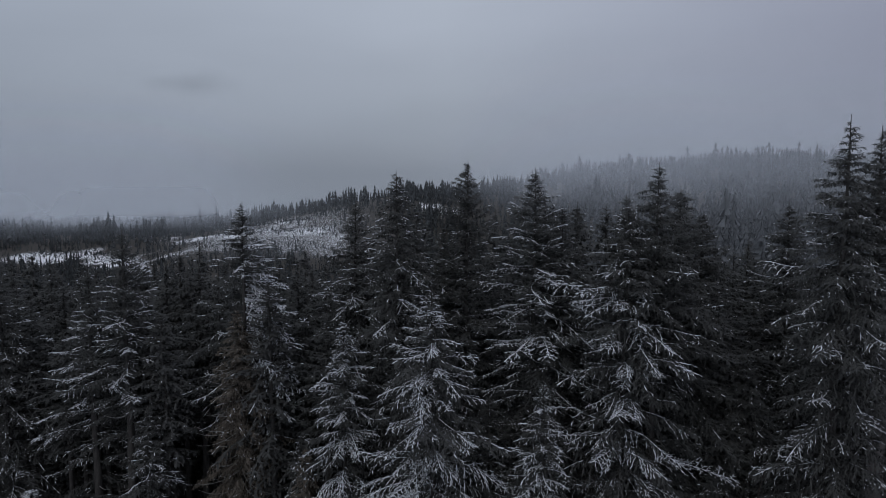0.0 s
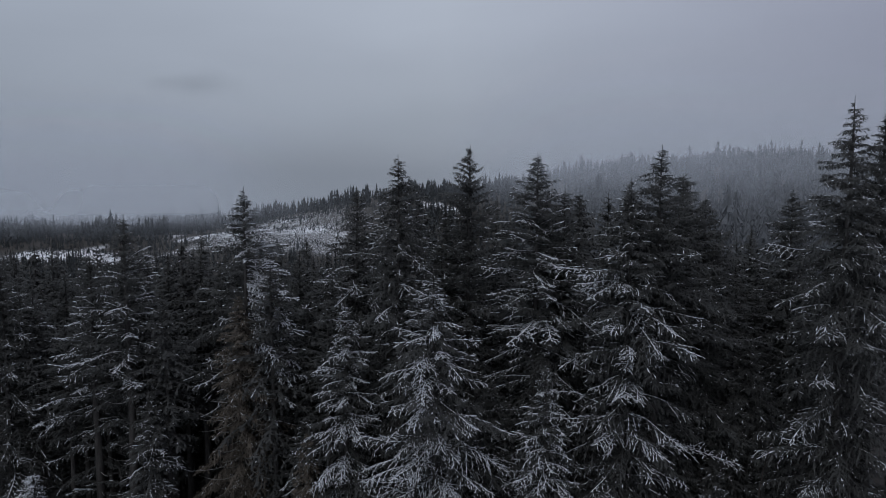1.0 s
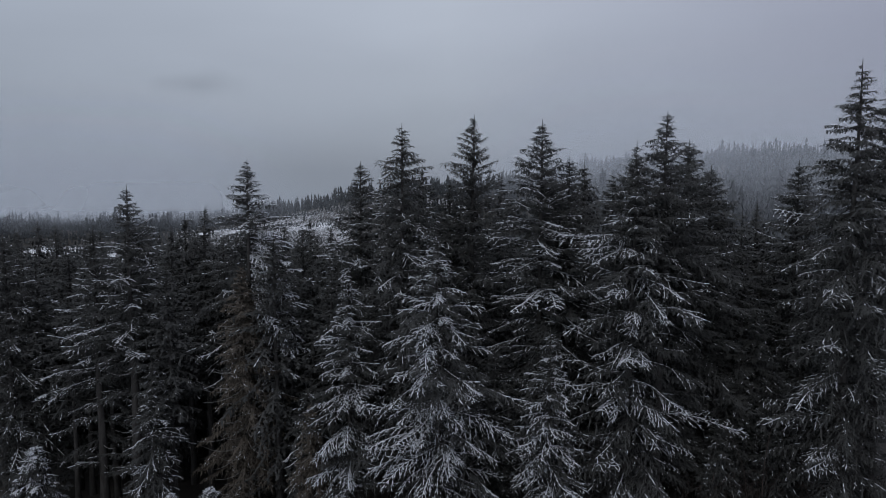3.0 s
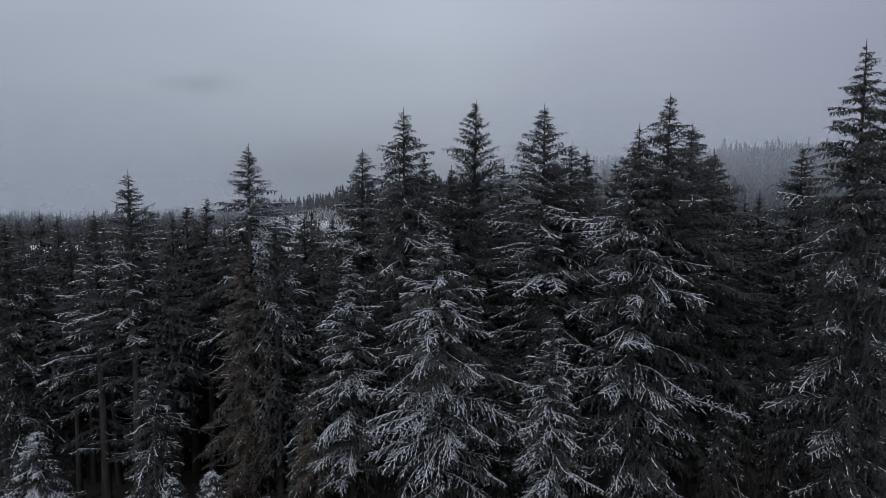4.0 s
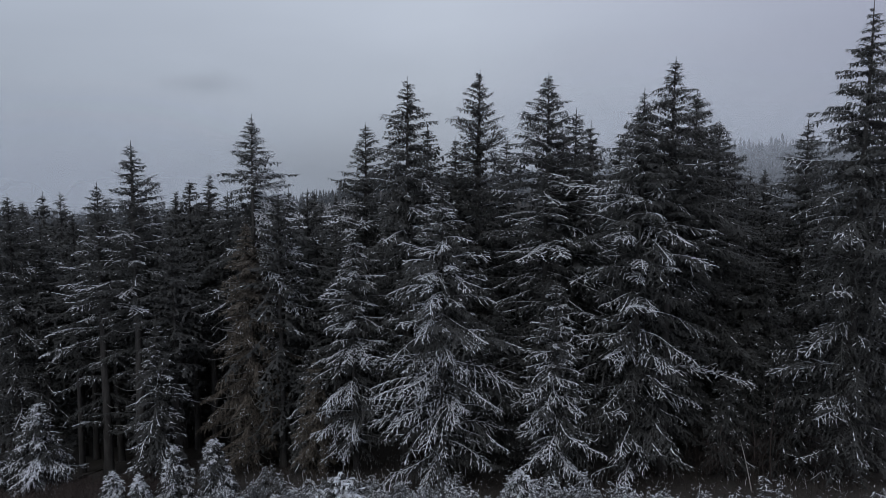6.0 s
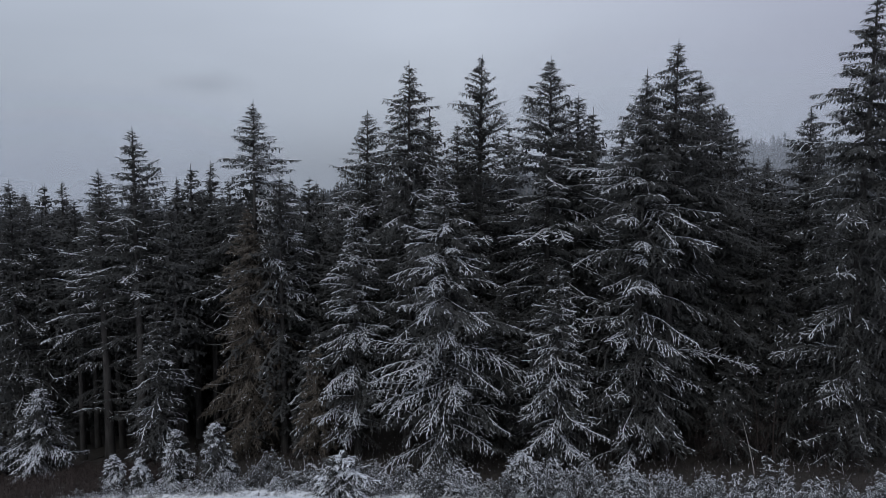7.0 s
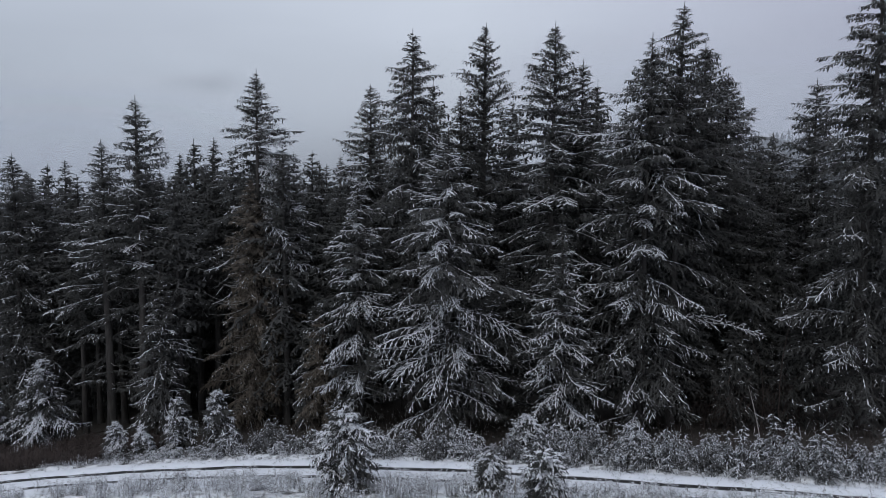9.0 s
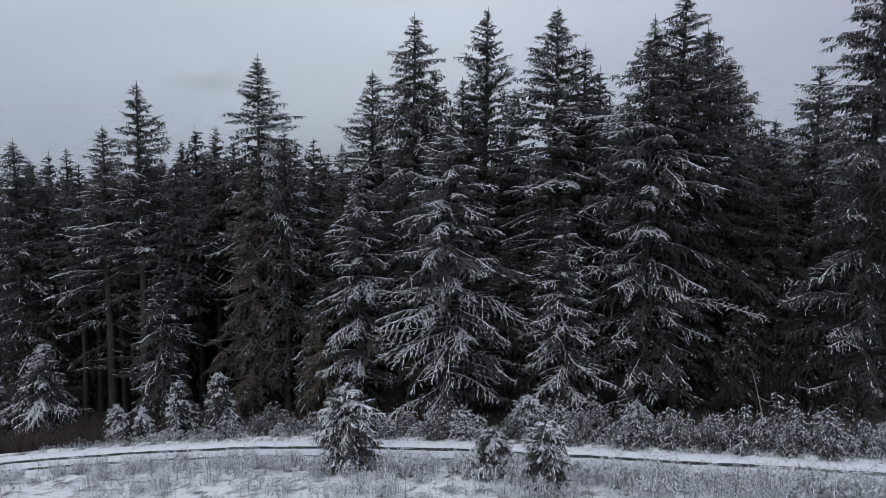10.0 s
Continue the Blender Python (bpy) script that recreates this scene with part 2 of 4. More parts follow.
def tube(path, radii, n=8, wobble=0.0, rng=None):
    """A tapered round stem along path: vertices and quads."""
    path = np.asarray(path, float)
    a = np.linspace(0, 2 * np.pi, n, endpoint=False)
    rows = []
    for i, (c, r) in enumerate(zip(path, radii)):
        d = path[min(i + 1, len(path) - 1)] - path[max(i - 1, 0)]
        d /= np.linalg.norm(d) + 1e-9
        u = np.cross(d, (0.3, 1, 0.1) if abs(d[1]) < 0.9 else (1, 0, 0))
        u /= np.linalg.norm(u)
        v = np.cross(d, u)
        k = np.ones(n) if rng is None else 1 + wobble * rng.uniform(-1, 1, n)
        rows.append(c + r * k[:, None] * (np.cos(a)[:, None] * u + np.sin(a)[:, None] * v))
    co = np.concatenate(rows)
    f = [(i * n + j, i * n + (j + 1) % n, (i + 1) * n + (j + 1) % n, (i + 1) * n + j) for i in range(len(path) - 1) for j in range(n)]
    return co, np.array(f)


# ---- the lie of the land ----
def step(a, b, v):
    t = np.clip((v - a) / (b - a), 0, 1)
    return t * t * (3 - 2 * t)


ROAD_X = [-90, -60, -45, -36, -28.7, -23.9, -18.7, -14.1, -10.9, -5.0, -0.1, 4.5, 8.4, 11.6, 14.4, 17.6, 22.6, 40, 70]
ROAD_Y = [36, 47, 51.5, 53, 53.2, 52.7, 52.0, 50.9, 49.8, 48.4, 47.2, 45.5, 43.9, 42.5, 41.4, 40.2, 38, 31, 20]


def road_y(x):
    return np.interp(x, ROAD_X, ROAD_Y)


def plain(x, y):
    """The land without its small humps: the slope below the clearing, the valley and the hills beyond."""
    x, y = np.asarray(x, float), np.asarray(y, float)
    near = -0.18 * (y - 52) + 0.05 * (np.clip(x, -80, 80) + 5) - 0.045 * np.clip(-x - 10, 0, 60)
    s = x / np.maximum(y, 60)
    mid = np.interp(y, [120, 200, 350, 500, 600, 690, 760, 900, 1500, 3000], [-14, -32, -58, -58, -36, 4, 15, 2, -90, -220])
    left = np.interp(y, [120, 200, 350, 500, 600, 650, 690, 760, 1000, 1500, 3000], [-16, -34, -60, -52, -34, -26, -27, -38, -42, -120, -240])
    right = np.interp(y, [120, 200, 260, 330, 450, 600, 800, 1500, 3000], [-14, -30, -30, -14, 8, 28, 38, -40, -200]) + 9 * step(0.27, 0.40, s) * step(350, 650, y)
    wl, wr = step(0.05, -0.5, s), step(0.02, 0.26, s)
    far = mid * (1 - wl) * (1 - wr) + left * wl + right * wr
    k = step(85, 150, y)
    back = step(-10, -300, y)
    return (near * (1 - k) + far * k) * (1 - back) + 8 * back


def land(x, y):
    x, y = np.asarray(x, float), np.asarray(y, float)
    z = plain(x, y)
    g = 0.10 * np.sin(x * 0.9 + 1.7 * np.sin(y * 0.31)) * np.sin(y * 1.1 + x * 0.23) + 0.05 * np.sin(x * 2.9 + y * 1.3) * np.sin(y * 2.3 - x * 0.7)
    far = 2.5 * np.sin(x * 0.021 + y * 0.013) * np.sin(y * 0.027 - x * 0.008)
    d = np.abs(y - road_y(x))
    flat = step(3.4, 2.4, d)
    bench = step(5.5, 2.8, d)
    z = z * (1 - bench) + plain(x, road_y(x)) * bench
    return z + g * (1 - flat) * step(220, 120, y) + far * step(150, 400, y) - 0.10 * flat


def clearcut(x, y):
    """How open the far hillside is: 1 on the logged strips, 0 in standing forest."""
    s = x / np.maximum(y, 1) + 0.012 * np.sin(y * 0.11) + 0.008 * np.sin(y * 0.31 + x * 0.05)
    v = y + 9 * np.sin(x * 0.045) + 5 * np.sin(x * 0.13 + 1) + 4 * np.sin(x * 0.31)
    a = step(-0.41, -0.36, s) * step(-0.125, -0.15, s) * step(590, 605, v) * step(664, 654, v) * (0.52 + 0.48 * step(643, 650, v))
    b = step(-0.66, -0.62, s) * step(-0.41, -0.45, s) * step(560, 572, v) * step(606, 596, v)
    c = step(-0.04, -0.02, s) * step(0.02, 0.005, s) * step(672, 680, v) * step(700, 690, v)
    d = step(-0.44, -0.41, s) * step(-0.36, -0.39, s) * step(598, 604, v) * step(618, 610, v) * 0.6
    e = step(-0.235, -0.225, s) * step(-0.185, -0.195, s) * step(684, 688, v) * step(700, 695, v)
    f = step(-0.34, -0.29, s) * step(-0.10, -0.14, s) * step(654, 664, v) * step(738, 722, v) * 0.42
    return np.clip(a + b + c + d + e + f, 0, 1)


def build_ground():
    def axis(lo, hi, fine, reach):
        mid = list(np.arange(lo, hi + fine / 2, fine))
        out, st, v = [], fine, hi
        while v < reach:
            st = min(st * 1.16, 14 if v < 900 else 120)
            v += st
            out.append(v)
        return mid, out
    mx, ox = axis(-42, 40, 0.75, 3500)
    xs = np.array([-v for v in reversed(ox)] + mx + ox)
    my, oy = axis(30, 60, 0.75, 4000)
    _, by = axis(30, 30, 0.45, 1500)
    ys = np.array([30 - (v - 30) for v in reversed(by)] + my + oy)
    gx, gy = np.meshgrid(xs, ys)
    co = np.stack([gx, gy, land(gx, gy)], -1).reshape(-1, 3)
    nx = len(xs)
    i = (np.arange(len(ys) - 1)[:, None] * nx + np.arange(nx - 1)[None]).ravel()
    me = raw_mesh("ground", co, np.stack([i, i + 1, i + nx + 1, i + nx], 1), ground_material(), True)
    x, y = co[:, 0], co[:, 1]
    past = y - road_y(x)
    cover = 0.572 - 0.12 * step(2.8, 4.8, past) - 0.2 * step(7.0, 16.0, past)
    cover = np.where(y > 140, 0.28 + 0.33 * clearcut(x, y), cover)
    me.attributes.new("cover", "FLOAT", "POINT").data.foreach_set("value", cover.astype(np.float32))
    tagged(new("ground", me), "snow-covered clearing sloping down into dark forest floor", "ground", kind="structure")


def build_road():
    """The snowed-over track: verges, hump and two wheel ruts worn to wet gravel."""
    xs = np.linspace(-75, 60, 271)
    cy = road_y(xs)
    k = np.ones(9) / 9
    cy = np.convolve(np.pad(cy, 4, mode="edge"), k, "valid")
    tan = np.gradient(cy, xs)
    nrm = np.stack([-tan, np.ones_like(tan)], 1) / np.sqrt(1 + tan ** 2)[:, None]
    rng = np.random.default_rng(5)
    level = plain(xs, cy)

    def ribbon(offs, heights):
        rows = []
        for o, h in zip(offs, heights):
            w = o + 0.05 * np.sin(xs * 0.7 + o) + 0.03 * np.sin(xs * 2.1 + 3 * o)
            px, py = xs + nrm[:, 0] * w, cy + nrm[:, 1] * w
            rows.append(np.stack([px, py, level + h + 0.015 * rng.uniform(-1, 1, len(xs))], 1))
        co = np.stack(rows, 1).reshape(-1, 3)
        m = len(offs)
        i = (np.arange(len(xs) - 1)[:, None] * m + np.arange(m - 1)[None]).ravel()
        return co, np.stack([i, i + m, i + m + 1, i + 1], 1)
    base = new("road")
    tagged(base, "snow-covered forest track with two dark wheel ruts", "road", kind="structure")
    for offs, hs, name in (((-2.5, -1.9, -1.4, -1.10), (-0.15, 0.0, 0.05, 0.0), "snow_verge"), ((-0.68, -0.5, 0.0, 0.42, 0.60), (0.0, 0.05, 0.07, 0.05, 0.0), "snow_hump"),
                           ((1.12, 1.27, 1.7, 2.2, 2.8), (0.0, 0.09, 0.14, 0.10, -0.25), "snow_verge")):
        part(name, raw_mesh(name, *ribbon(offs, hs), SNOW, True), base)
    soil = ground_material("wet_gravel", (0.012, 0.012, 0.013), (0.045, 0.044, 0.045))
    for a, b, bare in ((-1.20, -0.62, 0.36), (0.54, 1.18, 0.22)):
        me = raw_mesh("wheel_rut", *ribbon((a, a + 0.15, (a + b) / 2, b - 0.15, b), (-0.02, -0.01, 0.01, -0.01, -0.02)), soil, True)
        me.attributes.new("cover", "FLOAT", "POINT").data.foreach_set("value", (np.array((0.0, 0.0, 0.12, 0.0, 0.0))[None] + (bare + 0.09 * np.sin(xs * 0.5 + 9 * a) + 0.09 * np.sin(xs * 1.37 + a))[:, None]).ravel().astype(np.float32))
        part("wheel_rut", me, base, "wet dark gravel rut pressed through snow")


# ---- boughs and trees ----
def bough(rng, length, hang, gap, fat, bare=False):
    """One bough along +x, a drooping feathered frond: its sprays as starts, ends, widths, a number that says how early each one holds snow, and how wide the snow lies."""
    p, q, w, key, sw = [], [], [], [], []
    droop, rise, sway, curl = rng.uniform(0.22, 0.46) * (0.7 + 0.6 * hang), rng.uniform(0.12, 0.30), rng.uniform(-0.22, 0.22), rng.uniform(0.0, 0.14)

    def add(a, b, wide, k, snow):
        p.append(a), q.append(b), w.append(wide), key.append(k), sw.append(snow)

    # slow kinks along the spine
    f1, f2, a1, a2_ = rng.uniform(4, 9), rng.uniform(4, 9), rng.uniform(0, 6.28), rng.uniform(0, 6.28)
    k1, k2 = rng.uniform(0.01, 0.04), rng.uniform(0.008, 0.03)

    def axis(u):
        bend, dip = k1 * (math.sin(f1 * u + a1) - math.sin(a1)), k2 * (math.sin(f2 * u + a2_) - math.sin(a2_))
        return np.array([length * u, length * (sway * u * u + bend), length * (rise * u - droop * u * u + curl * u ** 4 + dip)])
    n = max(3, int(length / (0.34 + 0.1 * fat)))
    for i in range(n):
        u = i / n
        add(axis(u), axis((i + 1.2) / n), (0.17 if not bare else 0.05) * (1.15 - 0.7 * u) * fat, 0.50 - 0.38 * u + rng.uniform(-0.2, 0.35), 0.058 + 0.038 * min(fat, 1.6))
    u, side = 0.06, 1
    slow = rng.uniform(0, 6.28)
    while u < 0.985:
        o = axis(u)
        shape = (0.30 + 0.70 * min(1, u / 0.38)) * (1 - u) ** 0.55
        reach = min(0.33 * length * shape + 0.16, 1.25) * rng.choice((0.45, 0.8, 1.0, 1.25)) * rng.uniform(0.8, 1.2)
        ang = side * rng.uniform(0.35, 1.25)
        # snow lies in patches along the bough
        patch = 0.5 + 0.5 * math.sin(slow + 7.0 * u + 0.8 * side) + rng.uniform(-0.3, 0.3)
        fall = hang * rng.uniform(0.35, 1.2)
        out = np.array([math.cos(ang), math.sin(ang), 0.0])

        def twig(v):
            return o + reach * (out * (v - 0.12 * fall * v * v) - np.array([0, 0, fall * v * v]))
        mid, tip = twig(0.52), twig(1.0)
        wide = (0.135 if not bare else 0.026) * fat
        early = 0.74 - 0.42 * u + 0.45 * (patch - 0.5)
        add(o, mid + (mid - o) * 0.1, wide, early + rng.uniform(-0.05, 0.4), 0.45 * wide)
        add(mid, tip, wide * 0.9, early + rng.uniform(-0.15, 0.4), 0.42 * wide)
        if bare:
            if rng.random() < 0.7:
                add(mid, mid + (0.25 * reach, rng.uniform(-0.2, 0.2), -0.35 * reach), 0.02 * fat, rng.uniform(0.5, 1.2), 0.02)
        else:
            # dark fingers that hang below the spine, then short sprays down both sides of the twig
            d = rng.uniform(0.22, 0.55) * (0.55 + 0.45 * fat) * min(1, length / 3.0) * (0.55 + 0.65 * min(hang, 0.7))
            add(o, o + (rng.uniform(-0.15, 0.2), rng.uniform(-0.18, 0.18), -d), rng.uniform(0.12, 0.19) * fat, 9, 0.03)
            v, s2 = rng.uniform(0.15, 0.35), 1
            while v < 1.02:
                m = twig(v)
                ln = (0.17 + 0.20 * (1 - v)) * rng.uniform(0.7, 1.35) * (0.6 + 0.4 * fat)
                a2 = ang + s2 * rng.uniform(0.35, 0.95)
                thick = rng.uniform(0.08, 0.14) * fat
                if rng.random() < 0.36 * min(1, length / 2.5):
                    add(m, m + np.array([0.4 * math.cos(a2), 0.4 * math.sin(a2), -1.0]) * ln * 1.25, thick, 9, 0.03)
                else:
                    add(m, m + np.array([math.cos(a2), math.sin(a2), -(0.15 + hang * v) * rng.uniform(0.4, 1.5)]) * ln, thick, early + 0.08 + rng.uniform(-0.4, 0.4), 0.46 * thick)
                s2 = -s2
                v += gap * rng.uniform(0.65, 1.15) / reach
        side = -side
        u += gap * rng.uniform(0.7, 1.3) / length
    return np.array(p), np.array(q), np.array(w), np.array(key), np.array(sw)


SIZES = (0.5, 1.0, 1.8, 2.8, 4.0, 5.4)
STYLES = {"fir": (0.30, False), "hemlock": (0.72, False), "young": (1.0, False), "dry": (0.5, True)}


def bough_sets(seed, gap, fat, kinds, each=3):
    rng = np.random.default_rng(seed)
    return {k: [[bough(rng, s, STYLES[k][0], gap * (0.62 if s < 1.2 else 0.8 if s < 2 else 1.0), fat * (0.78 if s < 1.2 else 0.88 if s < 2 else 1.0), STYLES[k][1]) for _ in range(each)] for s in SIZES] for k in kinds}


FINE = bough_sets(11, 0.20, 1.05, ("fir", "hemlock", "dry"), 5)
MIDDLE = bough_sets(15, 0.25, 1.25, ("fir", "hemlock"), 4)
ROUGH = bough_sets(12, 0.50, 2.3, ("fir", "hemlock", "dry"), 4)
TINY = bough_sets(13, 0.125, 0.9, ("young",), 6)
TUFT = bough_sets(14, 0.17, 1.0, ("young",), 6)

def crown_arrays(rng, sets, kind, height, radius, slope, low, spacing, snow, gapy=0.0, lift=0.0, bald=None, thin=1.5, deep=False, sag=10.0, long=()):
    """All sprays of a crown on a trunk of that height, and those that carry snow: boughs in loose whorls."""
    P, Q, W, K, S, V = [], [], [], [], [], []
    h, az = height - min(0.7, 0.04 * height), rng.uniform(0, 6.28)
    one, two = rng.uniform(0, 6.28, 2)
    while h > low * height:
        below = height - h
        whorl = 5 + int(below > 10)
        for _ in range(whorl):
            f = below / height
            r = radius * math.tanh(slope * below / radius) * (0.62 + 0.38 * min(1, below / (0.10 * height))) + 0.12
            if f > 0.75:
                r *= 1 - 0.4 * (f - 0.75) / 0.25
            az += 6.283 / whorl + rng.uniform(-0.45, 0.45)
            r *= rng.uniform(0.62, 1.15) * (1 + 0.14 * math.sin(az + one + 0.3 * h) + 0.10 * math.sin(2 * az + two + 0.75 * h))
            if rng.random() < (gapy * (0.4 + f) if gapy > 0 else -gapy * max(0, 1 - 1.6 * f)):
                continue
            if bald and f > bald[0] and math.cos(az - bald[1]) > bald[2]:
                continue
            i = int(np.argmin([abs(math.log(r / s)) for s in SIZES]))
            pool = (sets if sets is not FINE or f < 0.22 or gapy < 0 else ROUGH if math.sin(az) > 0.35 else MIDDLE if deep and f > 0.3 else FINE)[kind][i]
            p, q, w, key, sw = pool[rng.integers(len(pool))]
            k = r / SIZES[i]
            tilt = radians(20 - (20 + sag) * min(1, f * 1.8) + rng.uniform(-13, 13)) + lift
            m = np.array((Matrix.Rotation(az, 3, "Z") @ Matrix.Rotation(-tilt, 3, "Y") @ Matrix.Rotation(rng.uniform(-0.35, 0.35), 3, "X")))
            off = np.array([0, 0, h + rng.uniform(-0.8, 0.6) * spacing * whorl * min(1, 0.3 + below / 8)])
            P.append((p * k) @ m.T + off)
            Q.append((q * k) @ m.T + off)
            W.append(w * (0.6 + 0.4 * k))
            V.append(sw)
            K.append(key)
            S.append(np.full(len(w), snow(f, az) * rng.choice((0.15, 0.7, 1.15, 1.75), p=(0.36, 0.29, 0.22, 0.13)) * rng.uniform(0.8, 1.2)))
        az += 0.6
        h -= spacing * whorl * rng.uniform(0.75, 1.25) * (0.34 + 0.30 * min(1, below / 2.5) * (1 - min(1, max(0, below - 3) / 6)) + thin * min(1, max(0, below - 3) / 20))
    for h, az, r, tilt, load in long:
        # a single bough that reaches far out of the crown
        p, q, w, key, sw = sets[kind][-1][rng.integers(len(sets[kind][-1]))]
        k = r / SIZES[-1]
        m = np.array(Matrix.Rotation(az, 3, "Z") @ Matrix.Rotation(-radians(tilt), 3, "Y") @ Matrix.Rotation(0.45 * math.cos(az), 3, "X"))
        off = np.array([0, 0, h])
        P.append((p * k) @ m.T + off), Q.append((q * k) @ m.T + off), W.append(w), V.append(sw), K.append(key), S.append(np.full(len(w), load))
    P, Q, W, K, S, V = (np.concatenate(v) for v in (P, Q, W, K, S, V))
    return P, Q, W, K < S, V, np.clip(0.8 * (S - 0.60 * K), 0, 0.55) * (K < 5)


def dead_bough(rng, at, az, length, r):
    """A bare branch that sags away from the trunk and lifts at its tip."""
    u = np.linspace(0, 1, 6)
    sag, lift_, bend = rng.uniform(0.35, 0.65), rng.uniform(0.35, 0.7), rng.uniform(-0.3, 0.3)
    x, y, z = u, bend * u * u, -sag * u + lift_ * u * u
    c, s = math.cos(az), math.sin(az)
    path = np.array(at) + length * np.stack([c * x - s * y, s * x + c * y, z], 1)
    return tube(path, r * np.array([1.3, 1.1, 1.0, 0.8, 0.6, 0.25]), 4)


def make_tree(name, rng, sets, kind, height, radius, slope, low, spacing, snow, leaves, label, category, gapy=0.0, lean=0.0, stubs=0, lift=0.0, group="", snow_w=1.0, trunk_k=1.0, bald=None, deep=False, thin=1.5, arcs=0, arc_len=3.0, arc_span=(0.1, 0.6), sag=10.0, long=()):
    """A conifer: trunk with bark, crown of needle sprays, the snow lying on them."""
    root = new(name)
    tagged(root, label, category, group)
    n = 10
    hs = np.linspace(-0.6, height, n)
    ph = rng.uniform(0, 6.28)
    path = np.stack([lean * hs + 0.05 * np.sin(hs * 0.3 + ph), 0.05 * np.sin(hs * 0.23 + ph), hs], 1)
    rad = trunk_k * (0.0125 * height * (1 - np.clip(hs, 0, None) / height) ** 0.85 + 0.022)
    rad[0] *= 1.25
    tv, tf = tube(path, rad, 9, 0.06, rng)
    tv, tf = [tv], [tf]
    for _ in range(stubs):
        h, a = rng.uniform(0.05, max(low, 0.3)) * height, rng.uniform(0, 6.28)
        sv, sf = dead_bough(rng, (lean * h, 0, h), a, rng.uniform(0.5, 2.6), 0.022)
        tf.append(sf + sum(len(v) for v in tv))
        tv.append(sv)
    trunk = part("trunk", raw_mesh("trunk", np.concatenate(tv), np.concatenate(tf), BARK, True), root)
    for k in range(arcs):
        # bare curved branches on the open side, turned half sideways
        h = height * rng.uniform(*arc_span)
        a = -1.57 + rng.choice((-1, 1)) * rng.uniform(0.2, 1.0)
        ln = arc_len * rng.uniform(0.45, 1.1) * min(1, 0.35 + 1.3 * (1 - h / height))
        part("dead_branch", raw_mesh("dead_branch", *dead_bough(rng, (lean * h, 0, h), a, ln, 0.032), FROSTED, True), trunk, "thin frosted bare branch")
    p, q, w, white, sw, dust = crown_arrays(rng, sets, kind, height, radius, slope, low, spacing, snow, gapy, lift, bald, thin, deep, sag, long)
    for a in (p, q):
        a[:, 0] += lean * a[:, 2]
    crown = part("crown", powdered(raw_mesh("crown", *lay(p, q, w), leaves), dust), root)
    if white.any():
        up = np.array([0, 0, 0.018])
        sv, sf = lay(p[white] + up, q[white] * 0.95 + p[white] * 0.05 + up, sw[white] * snow_w, 0.42, 0.5)
        tagged(part("snow", raw_mesh("snow", sv, sf, SNOW), crown, "thin fresh snow lying on the sprays"), kind="stuff")
    return root


def put(ob, x, y, turn=0.0, size=1.0, sink=0.15):
    ob.matrix_basis = pose(x, y, float(land(x, y)) - sink, 0, 0, turn) @ Matrix.Scale(size, 4)
    return ob


def even(v, side=0.0):
    """Snow grows down the crown; side leans it towards the east (+) or west (-) boughs."""
    top = 0.26 if v < 0.7 else 0.50
    return lambda f, az: v * (top + (1.12 - top) * min(1, f * 2.9)) * (1 - 0.30 * min(1, max(0, f - 0.5) / 0.35)) * (1 + side * math.cos(az))


